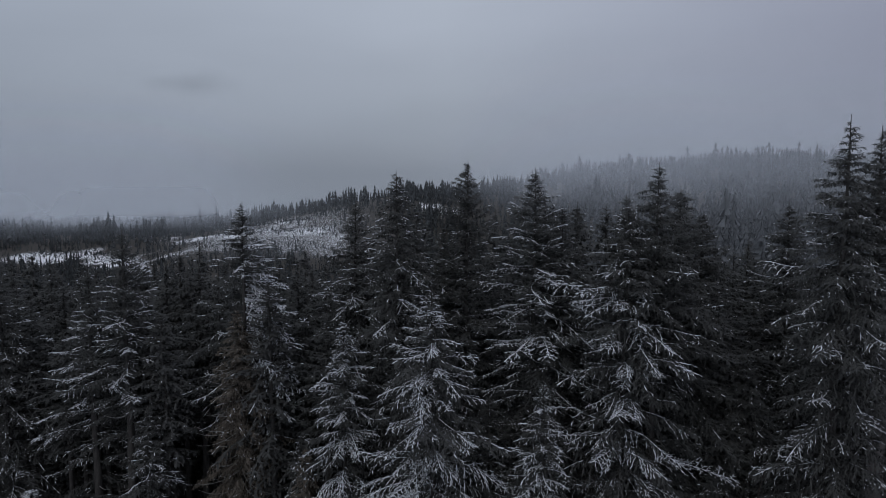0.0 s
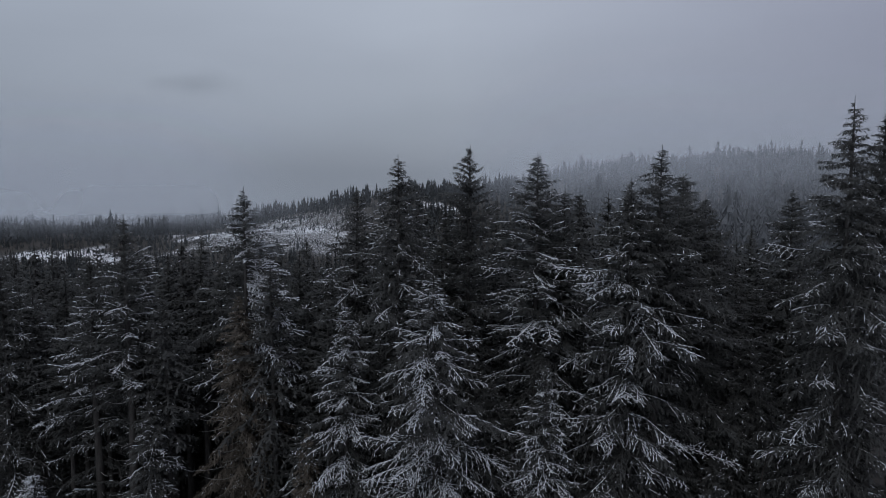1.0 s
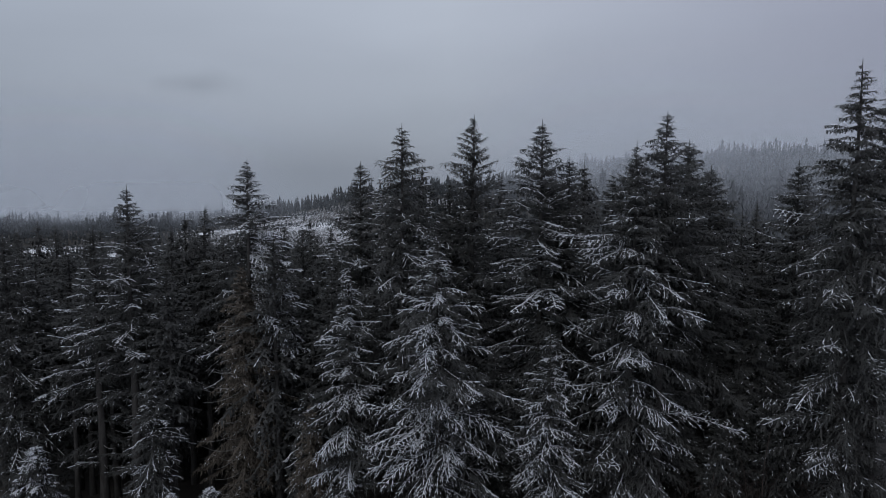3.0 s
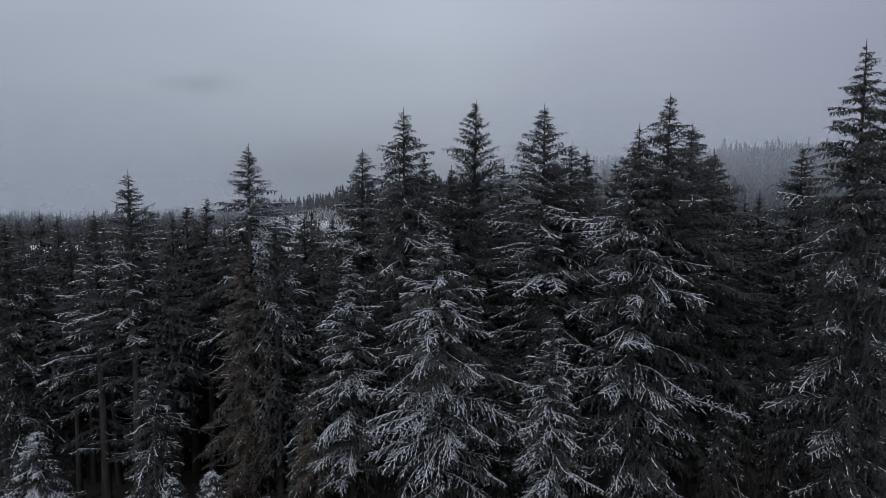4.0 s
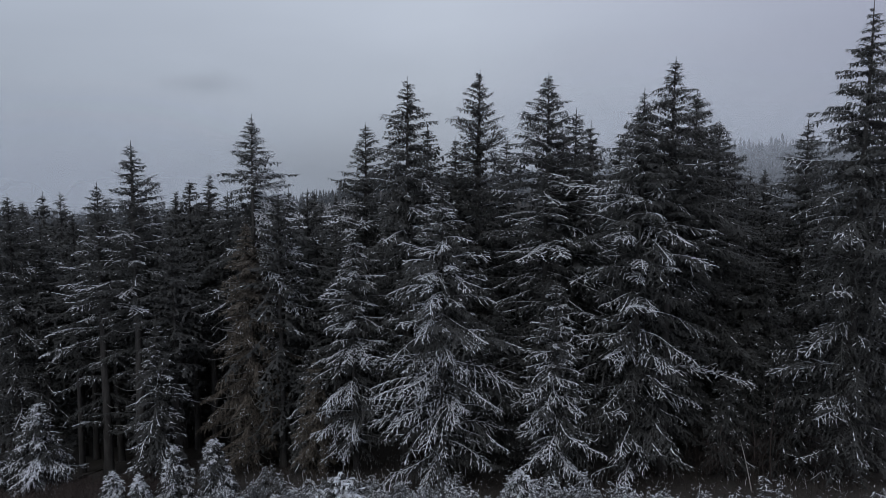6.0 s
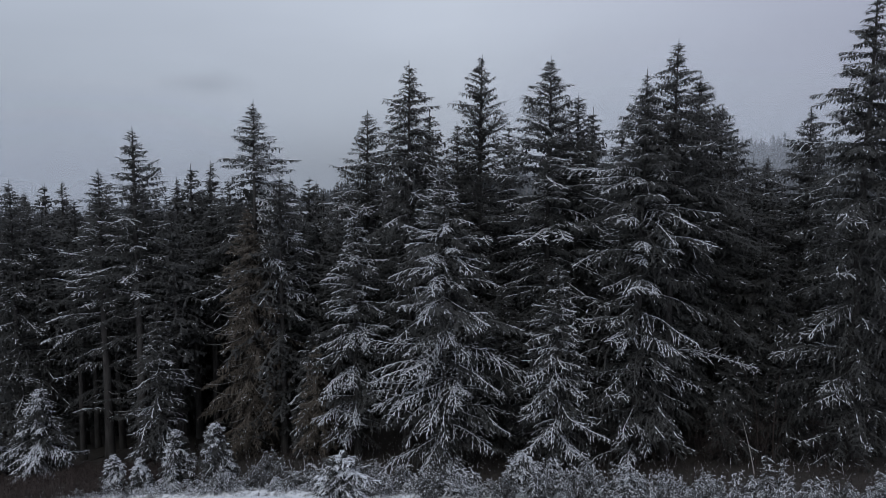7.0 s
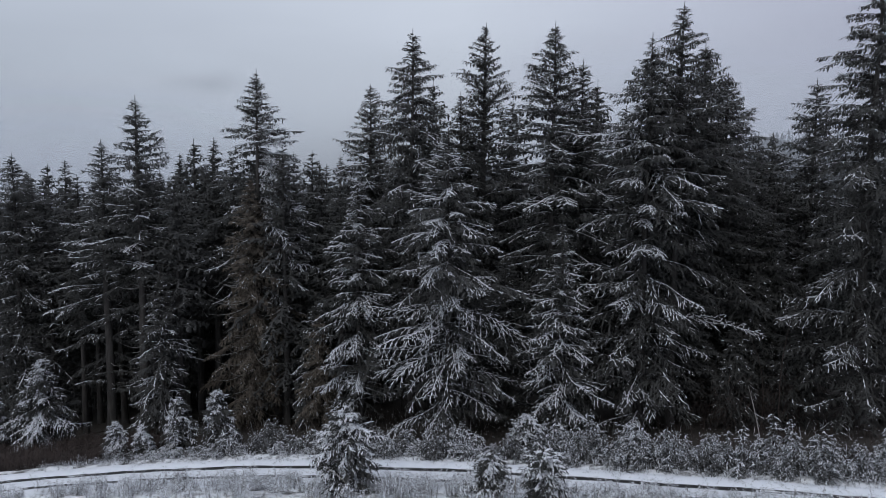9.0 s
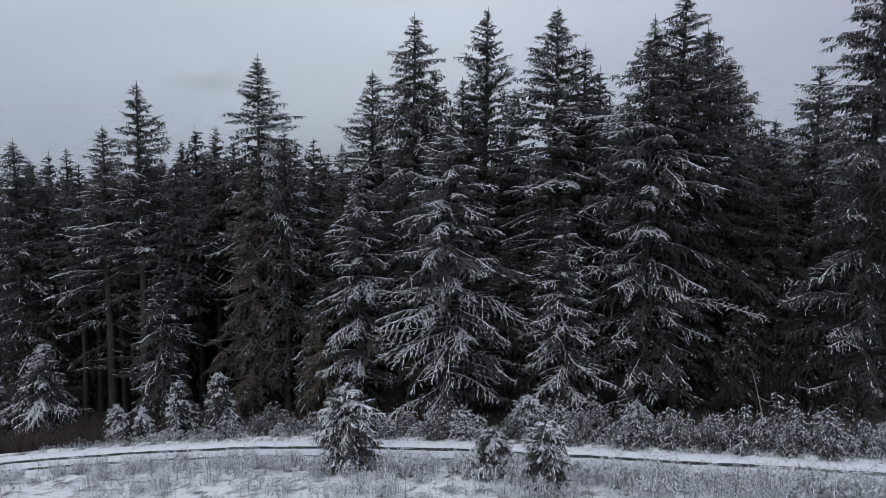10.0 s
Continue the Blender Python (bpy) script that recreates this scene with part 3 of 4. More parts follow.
def build_front_trees():
    """The stand along the clearing: x, y, height of the tip, crown radius, flare, bare part, snow, style, gaps."""
    rows = (
        (-4.8, 69.2, 36.3, 4.2, 0.46, 0.12, 0.48, "hemlock", 0.08),
        (2.3, 71.5, 37.3, 4.2, 0.40, 0.06, 0.32, "fir", 0.04),
        (9.0, 67.0, 36.5, 5.8, 0.52, 0.06, 0.84, "fir", 0.0),
        (18.95, 61.0, 36.9, 5.4, 0.48, 0.10, 0.15, "fir", 0.05),
        (22.7, 67.0, 34.7, 5.9, 0.58, 0.08, 0.09, "fir", 0.0),
        (26.2, 70.0, 32.3, 5.9, 0.56, 0.06, 0.08, "fir", 0.0),
        (15.9, 60.0, 34.2, 5.9, 0.44, 0.05, 0.68, "hemlock", 0.0),
        (-21.2, 73.0, 33.0, 7.2, 0.45, 0.42, 1.30, "fir", 0.0),
        (-33.6, 72.0, 30.2, 5.4, 0.40, 0.14, 0.62, "fir", 0.10),
    )
    more = (
        (38.9, 78.0, 32.9, 4.8, 0.46, 0.05, 0.30, "fir", 0.05),
        (-10.7, 83.0, 32.8, 5.6, 0.52, 0.05, 0.40, "fir", 0.0),
        (-9.6, 66.0, 22.3, 4.1, 0.40, 0.12, 1.15, "hemlock", 0.05),
        (-0.9, 60.0, 26.2, 6.5, 0.46, 0.03, 1.04, "hemlock", 0.0),
        (0.3, 72.5, 30.7, 4.8, 0.44, 0.05, 0.60, "fir", 0.0),
        (11.5, 67.0, 33.1, 3.8, 0.38, 0.05, 0.30, "fir", 0.05),
        (33.2, 57.5, 40.7, 5.6, 0.35, 0.04, 0.32, "hemlock", -0.3),
        (37.7, 60.0, 40.0, 5.4, 0.40, 0.04, 0.20, "fir", 0.0),
        (-51.3, 79.0, 24.5, 5.6, 0.48, 0.05, 0.46, "fir", 0.0),
        (-38.4, 74.0, 25.8, 5.2, 0.40, 0.18, 0.62, "fir", 0.10),
    )
    small = (
        (8.6, 58.0, 18.4, 3.7, 0.36, 0.05, 0.95, "hemlock", 0.08),
        (24.1, 60.0, 9.6, 2.6, 0.40, 0.08, 0.24, "hemlock", 0.0),
        (-29.9, 68.0, 12.6, 2.9, 0.36, 0.05, 0.5, "hemlock", 0.05),
        (29.5, 66.0, 19.0, 3.8, 0.40, 0.06, 0.12, "hemlock", 0.05),
        (27.0, 63.0, 14.0, 3.2, 0.40, 0.06, 0.12, "hemlock", 0.05),
        (30.0, 60.5, 11.5, 2.8, 0.40, 0.06, 0.16, "hemlock", 0.05),
        (21.5, 64.5, 16.0, 3.2, 0.40, 0.06, 0.14, "fir", 0.05),
        (4.5, 64.5, 15.0, 3.2, 0.40, 0.06, 0.35, "fir", 0.05),
        (-14.5, 69.5, 9.5, 2.6, 0.40, 0.06, 0.70, "hemlock", 0.05),
    )
    bare_side = {8: (0.52, -1.57, 0.5), 18: (0.44, -1.45, 0.45), 7: (0.2, -1.65, 0.45), 3: (0.52, -1.5, 0.6)}
    open_ = {7: 0.95, 8: 1.15, 12: 1.1, 6: 1.1, 18: 1.15}
    # height, bearing, length, slant and snow of single boughs that stand out
    far_out = {3: ((10.3, -0.15, 7.4, 0.0, 1.1), (5.0, 2.6, 4.0, -5.0, 1.2)), 12: ((11.2, 2.95, 6.9, 6.0, 1.25), (12.0, -0.3, 7.2, -12.0, 1.25), (8.6, 3.3, 6.4, 0.0, 1.2), (8.0, -1.3, 5.0, 2.0, 1.3), (14.5, -0.9, 5.0, -6.0, 1.2), (6.2, 0.1, 6.0, -4.0, 1.1)),
               6: ((12.0, -1.2, 5.0, 4.0, 1.4), (13.5, 3.3, 5.5, 0.0, 1.1), (8.5, 2.9, 5.5, -4.0, 1.0)), 15: ((14.0, 3.6, 6.2, -4.0, 0.8), (10.0, 3.1, 6.3, -2.0, 0.95), (7.5, 3.9, 5.6, -6.0, 0.9))}
    far_out[7] = tuple((29.5 - 0.75 * k, (-0.35, 0.1, -0.7, -0.1, -0.5, 0.25)[k % 6], 3.4 + 0.25 * k, -14.0 - 0.9 * k, (1.5, 1.1, 1.4, 1.3)[k % 4]) for k in range(14)) + ((19.5, 3.25, 4.6, -2.0, 1.4), (24.0, 2.9, 3.8, -4.0, 0.9))
    lifts = {1: 0.2, 16: 0.1}
    windward = {7: 0.75, 3: -0.85, 4: -0.5, 5: -0.5, 8: 0.3, 18: -0.4}
    boughs = {8: (14, 2.6, (0.15, 0.62)), 18: (10, 2.4, (0.15, 0.62)), 7: (12, 4.0, (0.35, 0.66))}
    for i, (x, y, top, rad, slope, low, snow, kind, gapy) in enumerate(rows + more + small):
        rng = np.random.default_rng(100 + i)
        h = top - float(land(x, y)) + 0.15
        words = {"fir": "tall dark green fir", "hemlock": "drooping dark green hemlock"}[kind]
        if h < 25:
            words = words.replace("tall", "young")
        words += " heavy with snow" if snow > 0.5 else " dusted with snow"
        words += " at the forest edge" if y < 75 else " inside the stand"
        put(make_tree("fir_tree" if kind == "fir" else "hemlock_tree", rng, FINE, kind, h, rad * 1.1, slope * 1.2, low, (0.13 if h > 25 else 0.12) * open_.get(i, 1.0), even(snow * 0.78, windward.get(i, 0.0)),
                      NEEDLES if kind == "fir" else HEMLOCK, words, "tree", gapy, rng.uniform(-0.006, 0.006), 7, group="conifers of the stand", snow_w=1.3 if i == 7 else 1.15 if snow > 0.6 else 1.0, bald=bare_side.get(i), deep=y > 66 and i not in (7, 8, 18), thin=1.15, lift=lifts.get(i, 0.0), long=far_out.get(i, ()), trunk_k=1.25 if i in (8, 18) else 1.0, sag=24.0 if i == 7 else 6.0 if kind == "hemlock" else 12.0,
                      arcs=boughs.get(i, (0,))[0], arc_len=boughs.get(i, (0, 1))[1], arc_span=boughs.get(i, (0, 0, (0.1, 0.2)))[-1]), x, y)
    # two brown ones, their lower twigs dry
    for x, y, top, rad, twigs, seed in ((-21.6, 71.7, 22.3, 5.6, 70, 300), (-13.8, 67.4, 8.8, 3.3, 16, 301)):
        put(make_tree("dying_hemlock", np.random.default_rng(seed), FINE, "hemlock", top - float(land(x, y)), rad, 0.36, 0.03, 0.10, even(0.10), BROWN,
                      "half-dead brown conifer with bare drooping twigs", "tree", 0.0, 0.0, 10, thin=1.0, sag=14.0, snow_w=0.7, arcs=twigs, arc_len=rad - 0.2, arc_span=(0.08, 0.85)), x, y)


def build_back_trees():
    """Trees deeper in the stand, from a few grown ones."""
    kinds = []
    for i, (kind, h, r, slope, snow) in enumerate((("fir", 34, 4.6, 0.42, 0.20), ("fir", 31, 4.0, 0.40, 0.14), ("hemlock", 33, 4.8, 0.42, 0.16), ("fir", 36, 4.4, 0.36, 0.12), ("hemlock", 28, 4.4, 0.44, 0.20), ("fir", 30, 5.0, 0.46, 0.18))):
        rng = np.random.default_rng(400 + i)
        kinds.append((make_tree("fir_tree" if kind == "fir" else "hemlock_tree", rng, ROUGH, kind, h, r * 1.2, slope * 1.25, 0.46 if i < 3 else 0.10, 0.185, even(snow * 0.3), NEEDLES if kind == "fir" else HEMLOCK,
                                "dark conifer standing deep in the snowy stand", "tree", 0.0, 0.0, 10, group="conifers of the stand", snow_w=0.85), h))
    spots = [(-2.9, 77.0, 32.3), (6.4, 86.0, 31.5), (15.2, 78.7, 32.8), (39.2, 88.6, 27.7), (-64.4, 108.0, 23.8), (-32.4, 85.0, 26.5), (-32.4, 92.0, 26.9),
             (-22.0, 110.0, 24.3), (-10.0, 88.0, 24.8), (-45.0, 84.0, 19.0), (-40.0, 90.0, 20.5), (-26.5, 88.0, 23.0), (-56.0, 92.0, 20.0),
             (-15.5, 78.0, 21.5), (-24.0, 95.0, 23.0), (-17.5, 92.0, 23.5), (-13.0, 99.0, 23.5), (-28.0, 79.0, 22.0), (-43.0, 77.0, 18.5), (-58.0, 84.0, 19.5), (-47.5, 93.0, 21.0),
             (-60.0, 96.0, 22.5), (-52.0, 100.0, 23.0), (-48.5, 87.5, 22.0), (-36.0, 97.0, 23.0), (-29.0, 101.0, 23.0), (-41.0, 82.0, 21.5), (-64.0, 94.0, 22.5), (-53.5, 86.0, 22.0), (-24.5, 84.0, 24.6), (-36.0, 80.0, 22.5),
             (-30.0, 84.5, 25.0), (-26.0, 79.5, 24.8), (-35.0, 87.0, 24.8), (-21.0, 88.5, 25.0), (-17.6, 83.5, 25.0), (-15.0, 88.0, 24.6)]
    spots += [(18.0, 92.0, 31.3), (22.6, 96.0, 31.6), (25.0, 95.0, 33.0), (14.6, 99.0, 32.2), (24.5, 90.0, 29.5), (31.0, 72.0, 22.0), (34.5, 76.0, 22.0), (36.5, 70.0, 20.0), (41.0, 72.0, 23.0), (28.5, 80.0, 24.0), (44.0, 66.0, 30.0), (33.5, 79.5, 27.3), (36.6, 83.0, 27.3), (29.6, 75.5, 26.8), (42.0, 84.0, 27.8), (27.2, 84.5, 27.4), (5.5, 77.0, 27.0), (-6.0, 76.0, 26.0), (19.5, 74.0, 29.0)]
    rng = np.random.default_rng(7)
    tries = 0
    while len(spots) < 122 and tries < 6000:
        tries += 1
        y = rng.uniform(70, 124)
        x = rng.uniform(-0.67, 0.67) * y
        if min((x - a) ** 2 + (y - b) ** 2 for a, b, _ in spots) < 17:
            continue
        cap = np.interp(x / y, (-0.7, -0.45, -0.16, -0.12, 0.1, 0.3, 0.5, 0.7), (23.5, 24.5, 25, 26, 28, 25, 23, 27))
        cap = min(cap, 36 - y * np.interp(x / y, (-0.7, -0.3, -0.14, -0.1, 0.1, 0.25, 0.45, 0.6), (0.125, 0.122, 0.120, 0.085, 0.08, 0.10, 0.11, 0.05)))
        spots.append((x, y, min(cap + rng.uniform(-3.5, 0.5), float(land(x, y)) + rng.uniform(26, 34))))
    more, tries = 0, 0
    while more < 22 and tries < 3000:
        # the far western side stands closer
        tries += 1
        y = rng.uniform(90, 124)
        x = rng.uniform(-0.66, -0.2) * y
        if min((x - a) ** 2 + (y - b) ** 2 for a, b, _ in spots) < 9:
            continue
        spots.append((x, y, min(24.4, 36 - y * 0.122) + rng.uniform(-2.0, 0.3)))
        more += 1
    used = set()
    for i, (x, y, top) in enumerate(spots):
        j = i % 3 if y < 87 and not -0.26 < x / y < -0.18 else 3 + i % 3
        ob, h = kinds[j]
        size = (top - float(land(x, y)) + 0.15) / h
        spot = pose(x, y, float(land(x, y)) - 0.15, 0, 0, rng.uniform(0, 360))
        if j in used:
            copy_thing(ob, spot @ Matrix.Scale(size / ob.scale[0], 4))
        else:
            ob.matrix_basis = spot @ Matrix.Scale(size, 4)
            used.add(j)


def far_tree_arrays(rng, x, y, z, h, r, layers, spokes):
    """Many small far conifers in one go: ragged tiers of drooping spokes."""
    n = len(x)
    tri = []
    for k in range(layers):
        f = k / layers
        zt, zb = h * (1 - f) ** 1.0, h * (1 - f - 1.25 / layers)
        rr = r * (0.12 + 0.88 * (f + 1.0 / layers))
        a0 = rng.uniform(0, 6.28, n)
        for s in range(spokes):
            a = a0 + 6.283 * s / spokes + rng.uniform(-0.3, 0.3, n)
            q = rr * rng.uniform(0.6, 1.15, n)
            da = min(0.72, 6.283 / spokes * 0.42)
            zz = z + zb + rng.uniform(-0.03, 0.03, n) * h
            tri.append(np.stack([np.stack([x, y, z + zt], 1), np.stack([x + q * np.cos(a - da), y + q * np.sin(a - da), zz], 1),
                                 np.stack([x + q * np.cos(a + da), y + q * np.sin(a + da), zz], 1)], 1))
    v = np.concatenate(tri).reshape(-1, 3)
    return v, np.arange(len(v)).reshape(-1, 3)


def build_far_forest():
    rng = np.random.default_rng(21)
    parts = []
    # count, near, far, left and right bearing, height from and to
    for n, y0, y1, s0, s1, h0, h1 in ((9500, 215, 830, -0.06, 0.80, 9, 18), (6500, 500, 715, -0.72, 0.02, 4.5, 10), (1700, 705, 830, -0.6, 0.06, 11, 18), (900, 625, 720, -0.72, -0.4, 11, 18), (1500, 900, 1040, -0.8, -0.2, 11, 19), (2600, 135, 430, -0.80, 0.75, 14, 23), (2400, 380, 560, -0.75, -0.04, 7, 14)):
        y = y0 + (y1 - y0) * rng.uniform(0, 1, n) ** 0.85
        x = rng.uniform(s0, s1, n) * y
        clump = 0.85 + 0.25 * np.sin(x * 0.06 + 2 * np.sin(y * 0.03)) * np.sin(y * 0.05 + x * 0.017) + 0.16 * np.sin(x * 0.21 + 3 * np.sin(x * 0.043))
        h = rng.uniform(0.65 * h0, h1, n) * clump * np.where(rng.uniform(0, 1, n) < 0.06, 1.35, 1.0)
        thick = np.sin(x * 0.031 + 1.3 * np.sin(y * 0.021)) + 0.7 * np.sin(x * 0.11 + y * 0.047) + 0.5 * np.sin(x * 0.29 - y * 0.08)
        keep = (clearcut(x, y) < rng.uniform(0.15, 0.5, n)) & (thick > rng.uniform(-2.6, 0.4, n))
        parts.append((x[keep], y[keep], h[keep]))
    x, y, h = (np.concatenate(v) for v in zip(*parts))
    near = (y < 470) & (x > 0.16 * y)
    v, f = far_tree_arrays(rng, x[~near], y[~near], land(x[~near], y[~near]) - 0.4, h[~near], h[~near] * rng.uniform(0.15, 0.30, (~near).sum()), 5, 3)
    tagged(new("far_forest", raw_mesh("far_forest", v, f, FARTREE)), "misty dark conifer forest covering the far hills", "forest", kind="stuff")
    x, y, h = x[near], y[near], h[near]
    v, f = far_tree_arrays(rng, x, y, land(x, y) - 0.4, h, h * rng.uniform(0.20, 0.30, len(x)), 7, 5)
    tagged(new("frosted_forest", raw_mesh("frosted_forest", v, f, FROSTTREE)), "snow-dusted conifer forest climbing the near hillside", "forest", kind="stuff")
    # regrowth on the logged strips
    n = 60000
    y = rng.uniform(530, 740, n)
    x = rng.uniform(-0.66, 0.03, n) * y
    c = clearcut(x, y) * (0.7 + 0.35 * np.sin(y * 0.16 + 0.02 * x))
    keep = c > rng.uniform(0.15, 0.95, n)
    x, y = x[keep], y[keep]
    h = rng.uniform(0.6, 1.7, len(x)) * np.where(rng.uniform(0, 1, len(x)) < 0.05, 2.6, 1)
    v, f = far_tree_arrays(rng, x, y, land(x, y) - 0.2, h, h * 0.42, 2, 4)
    tagged(new("regrowth", raw_mesh("regrowth", v, f, FARTREE)), "small dark saplings scattered over the snowy logged strip", "saplings", kind="stuff")


def build_fog():
    """Banks of mist hanging over the far hills, one behind the other."""
    # distance, left and right bearing, mist begins at, full at, density
    banks = ((600, -0.48, 0.02, -150, -60, 0.10), (640, -1.6, -0.27, -34, -2, 0.24), (680, -1.6, -0.25, -33, -4, 0.24), (715, -1.6, -0.16, -32, -6, 0.24), (760, -1.6, -0.18, -30, -4, 0.24), (840, -1.8, -0.25, -56, -26, 0.24), (890, -1.8, -0.3, -58, -26, 0.24),
             (300, 0.03, 1.6, -25, 50, 0.12), (410, 0.0, 1.6, -8, 46, 0.22), (470, 0.0, 1.6, 0, 44, 0.24), (530, -0.06, 1.6, 2, 44, 0.24), (610, -0.06, 1.6, 2, 46, 0.24), (700, -0.06, 1.6, 4, 46, 0.24))
    for i, (y, a, b, lo, hi, dense) in enumerate(banks):
        nx, nz = 50, 70
        s, t = np.meshgrid(np.linspace(max(a, -1.5), min(b, 1.5), nx), np.linspace(0, 1, nz))
        z = -90 + 230 * t
        co = np.stack([s * y, y + 20 * np.sin(s * 5 + i), z], -1).reshape(-1, 3)
        k = (np.arange(nz - 1)[:, None] * nx + np.arange(nx - 1)[None]).ravel()
        me = raw_mesh("fog_bank", co, np.stack([k, k + 1, k + nx + 1, k + nx], 1), fog_material("fog", lo, hi, dense, i * 3.7), True)
        edge = step(a, a + 0.22, s) * step(b, b - 0.2, s) * step(140, 0, z)
        me.attributes.new("edge", "FLOAT", "POINT").data.foreach_set("value", edge.ravel().astype(np.float32))
        tagged(new("fog_bank", me), "pale grey bank of mist hanging over the hills", "fog", kind="stuff")


def build_saplings():
    rows = ((-43.2, 69.5, 9.8, 4.6, 0.72), (-26.0, 61.5, 5.6, 1.9, 0.85), (-47.8, 68.5, 7.0, 3.4, 0.65), (-30.9, 60.0, 3.8, 1.3, 0.9), (-28.4, 60.0, 3.2, 1.3, 0.95), (-7.7, 44.0, 5.9, 2.1, 1.05),
            (2.0, 41.0, 3.0, 1.3, 1.1), (4.6, 35.8, 4.4, 1.15, 1.1), (-21.9, 60.5, 6.0, 1.6, 0.8), (5.2, 52.0, 3.6, 1.3, 0.7))
    for i, (x, y, h, r, snow) in enumerate(rows):
        rng = np.random.default_rng(500 + i)
        put(make_tree("sapling", rng, TINY, "young", h, r, 0.62 if h > 8 else 1.25 if y < 53 else 0.58, 0.02, 0.075 if h > 4 else 0.055, lambda f, az, s=snow: s * (1.0 - 0.35 * f), NEEDLES, "young conifer bowed under fresh snow beside the track", "sapling",
                      0.05, rng.uniform(-0.04, 0.04), 0, 0.06, "snowy saplings", 1.9, 1.4), x, y, sink=0.05)


def make_bush(rng, height, width, snow, label, leaves):
    """A shrub of upright stems, each hung with drooping feathery boughs down to the ground."""
    root = new("shrub")
    tagged(root, label, "shrub", "shrubs along the track")
    P, Q, W, K, S, V, tv, tf, n0 = [], [], [], [], [], [], [], [], 0
    for s in range(int(4.2 * width)):
        a, out = rng.uniform(0, 6.28), math.sqrt(rng.uniform(0.0, 1.0)) * width / 2
        top = height * rng.uniform(0.6, 1.05) * (1 - 0.5 * (out * 2 / width) ** 2)
        base = np.array([math.cos(a), math.sin(a), 0]) * out * 0.75
        tip = np.array([math.cos(a) * out, math.sin(a) * out, top])
        v, f = tube([base - (0, 0, 0.2), (base + tip) / 2 + (0, 0, 0.08 * top), tip], (0.022, 0.014, 0.004), 3)
        tv.append(v), tf.append(f + n0)
        n0 += len(v)
        b = rng.uniform(0, 6.28)
        for t in np.linspace(1.0, 0.22, int(5 + 5 * top)):
            o = base + (tip - base) * t
            r = (0.20 + 0.52 * (1 - t) * min(1, top / 1.4)) * rng.uniform(0.75, 1.3)
            b += 2.4 + rng.uniform(-0.5, 0.5)
            i = 0 if r < 0.7 else 1
            p, q, w, key, sw = TUFT["young"][i][rng.integers(6)]
            k = r / SIZES[i]
            m = np.array(Matrix.Rotation(b, 3, "Z") @ Matrix.Rotation(-radians(rng.uniform(-40, 12) + 90 * max(0, t - 0.8)), 3, "Y") @ Matrix.Rotation(rng.uniform(-0.4, 0.4), 3, "X"))
            P.append((p * k) @ m.T + o), Q.append((q * k) @ m.T + o), W.append(w * (0.4 + 0.6 * k)), V.append(sw), K.append(key)
            S.append(np.full(len(w), snow * rng.uniform(0.45, 1.3) * (0.55 + 0.6 * t)))
    P, Q, W, K, S, V = (np.concatenate(v) for v in (P, Q, W, K, S, V))
    part("stem", raw_mesh("stem", np.concatenate(tv), np.concatenate(tf), BRUSH, True), root)
    crown = part("foliage", powdered(raw_mesh("foliage", *lay(P, Q, W), leaves), np.clip(1.2 * S - 0.4 * K + 0.25, 0, 0.8) * (K < 5)), root)
    on = K < S
    up = np.array([0, 0, 0.016])
    tagged(part("snow", raw_mesh("snow", *lay(P[on] + up, Q[on] + up, V[on], 0.4, 0.5), SNOW), crown, "fresh snow weighing on the leaves"), kind="stuff")
    return root


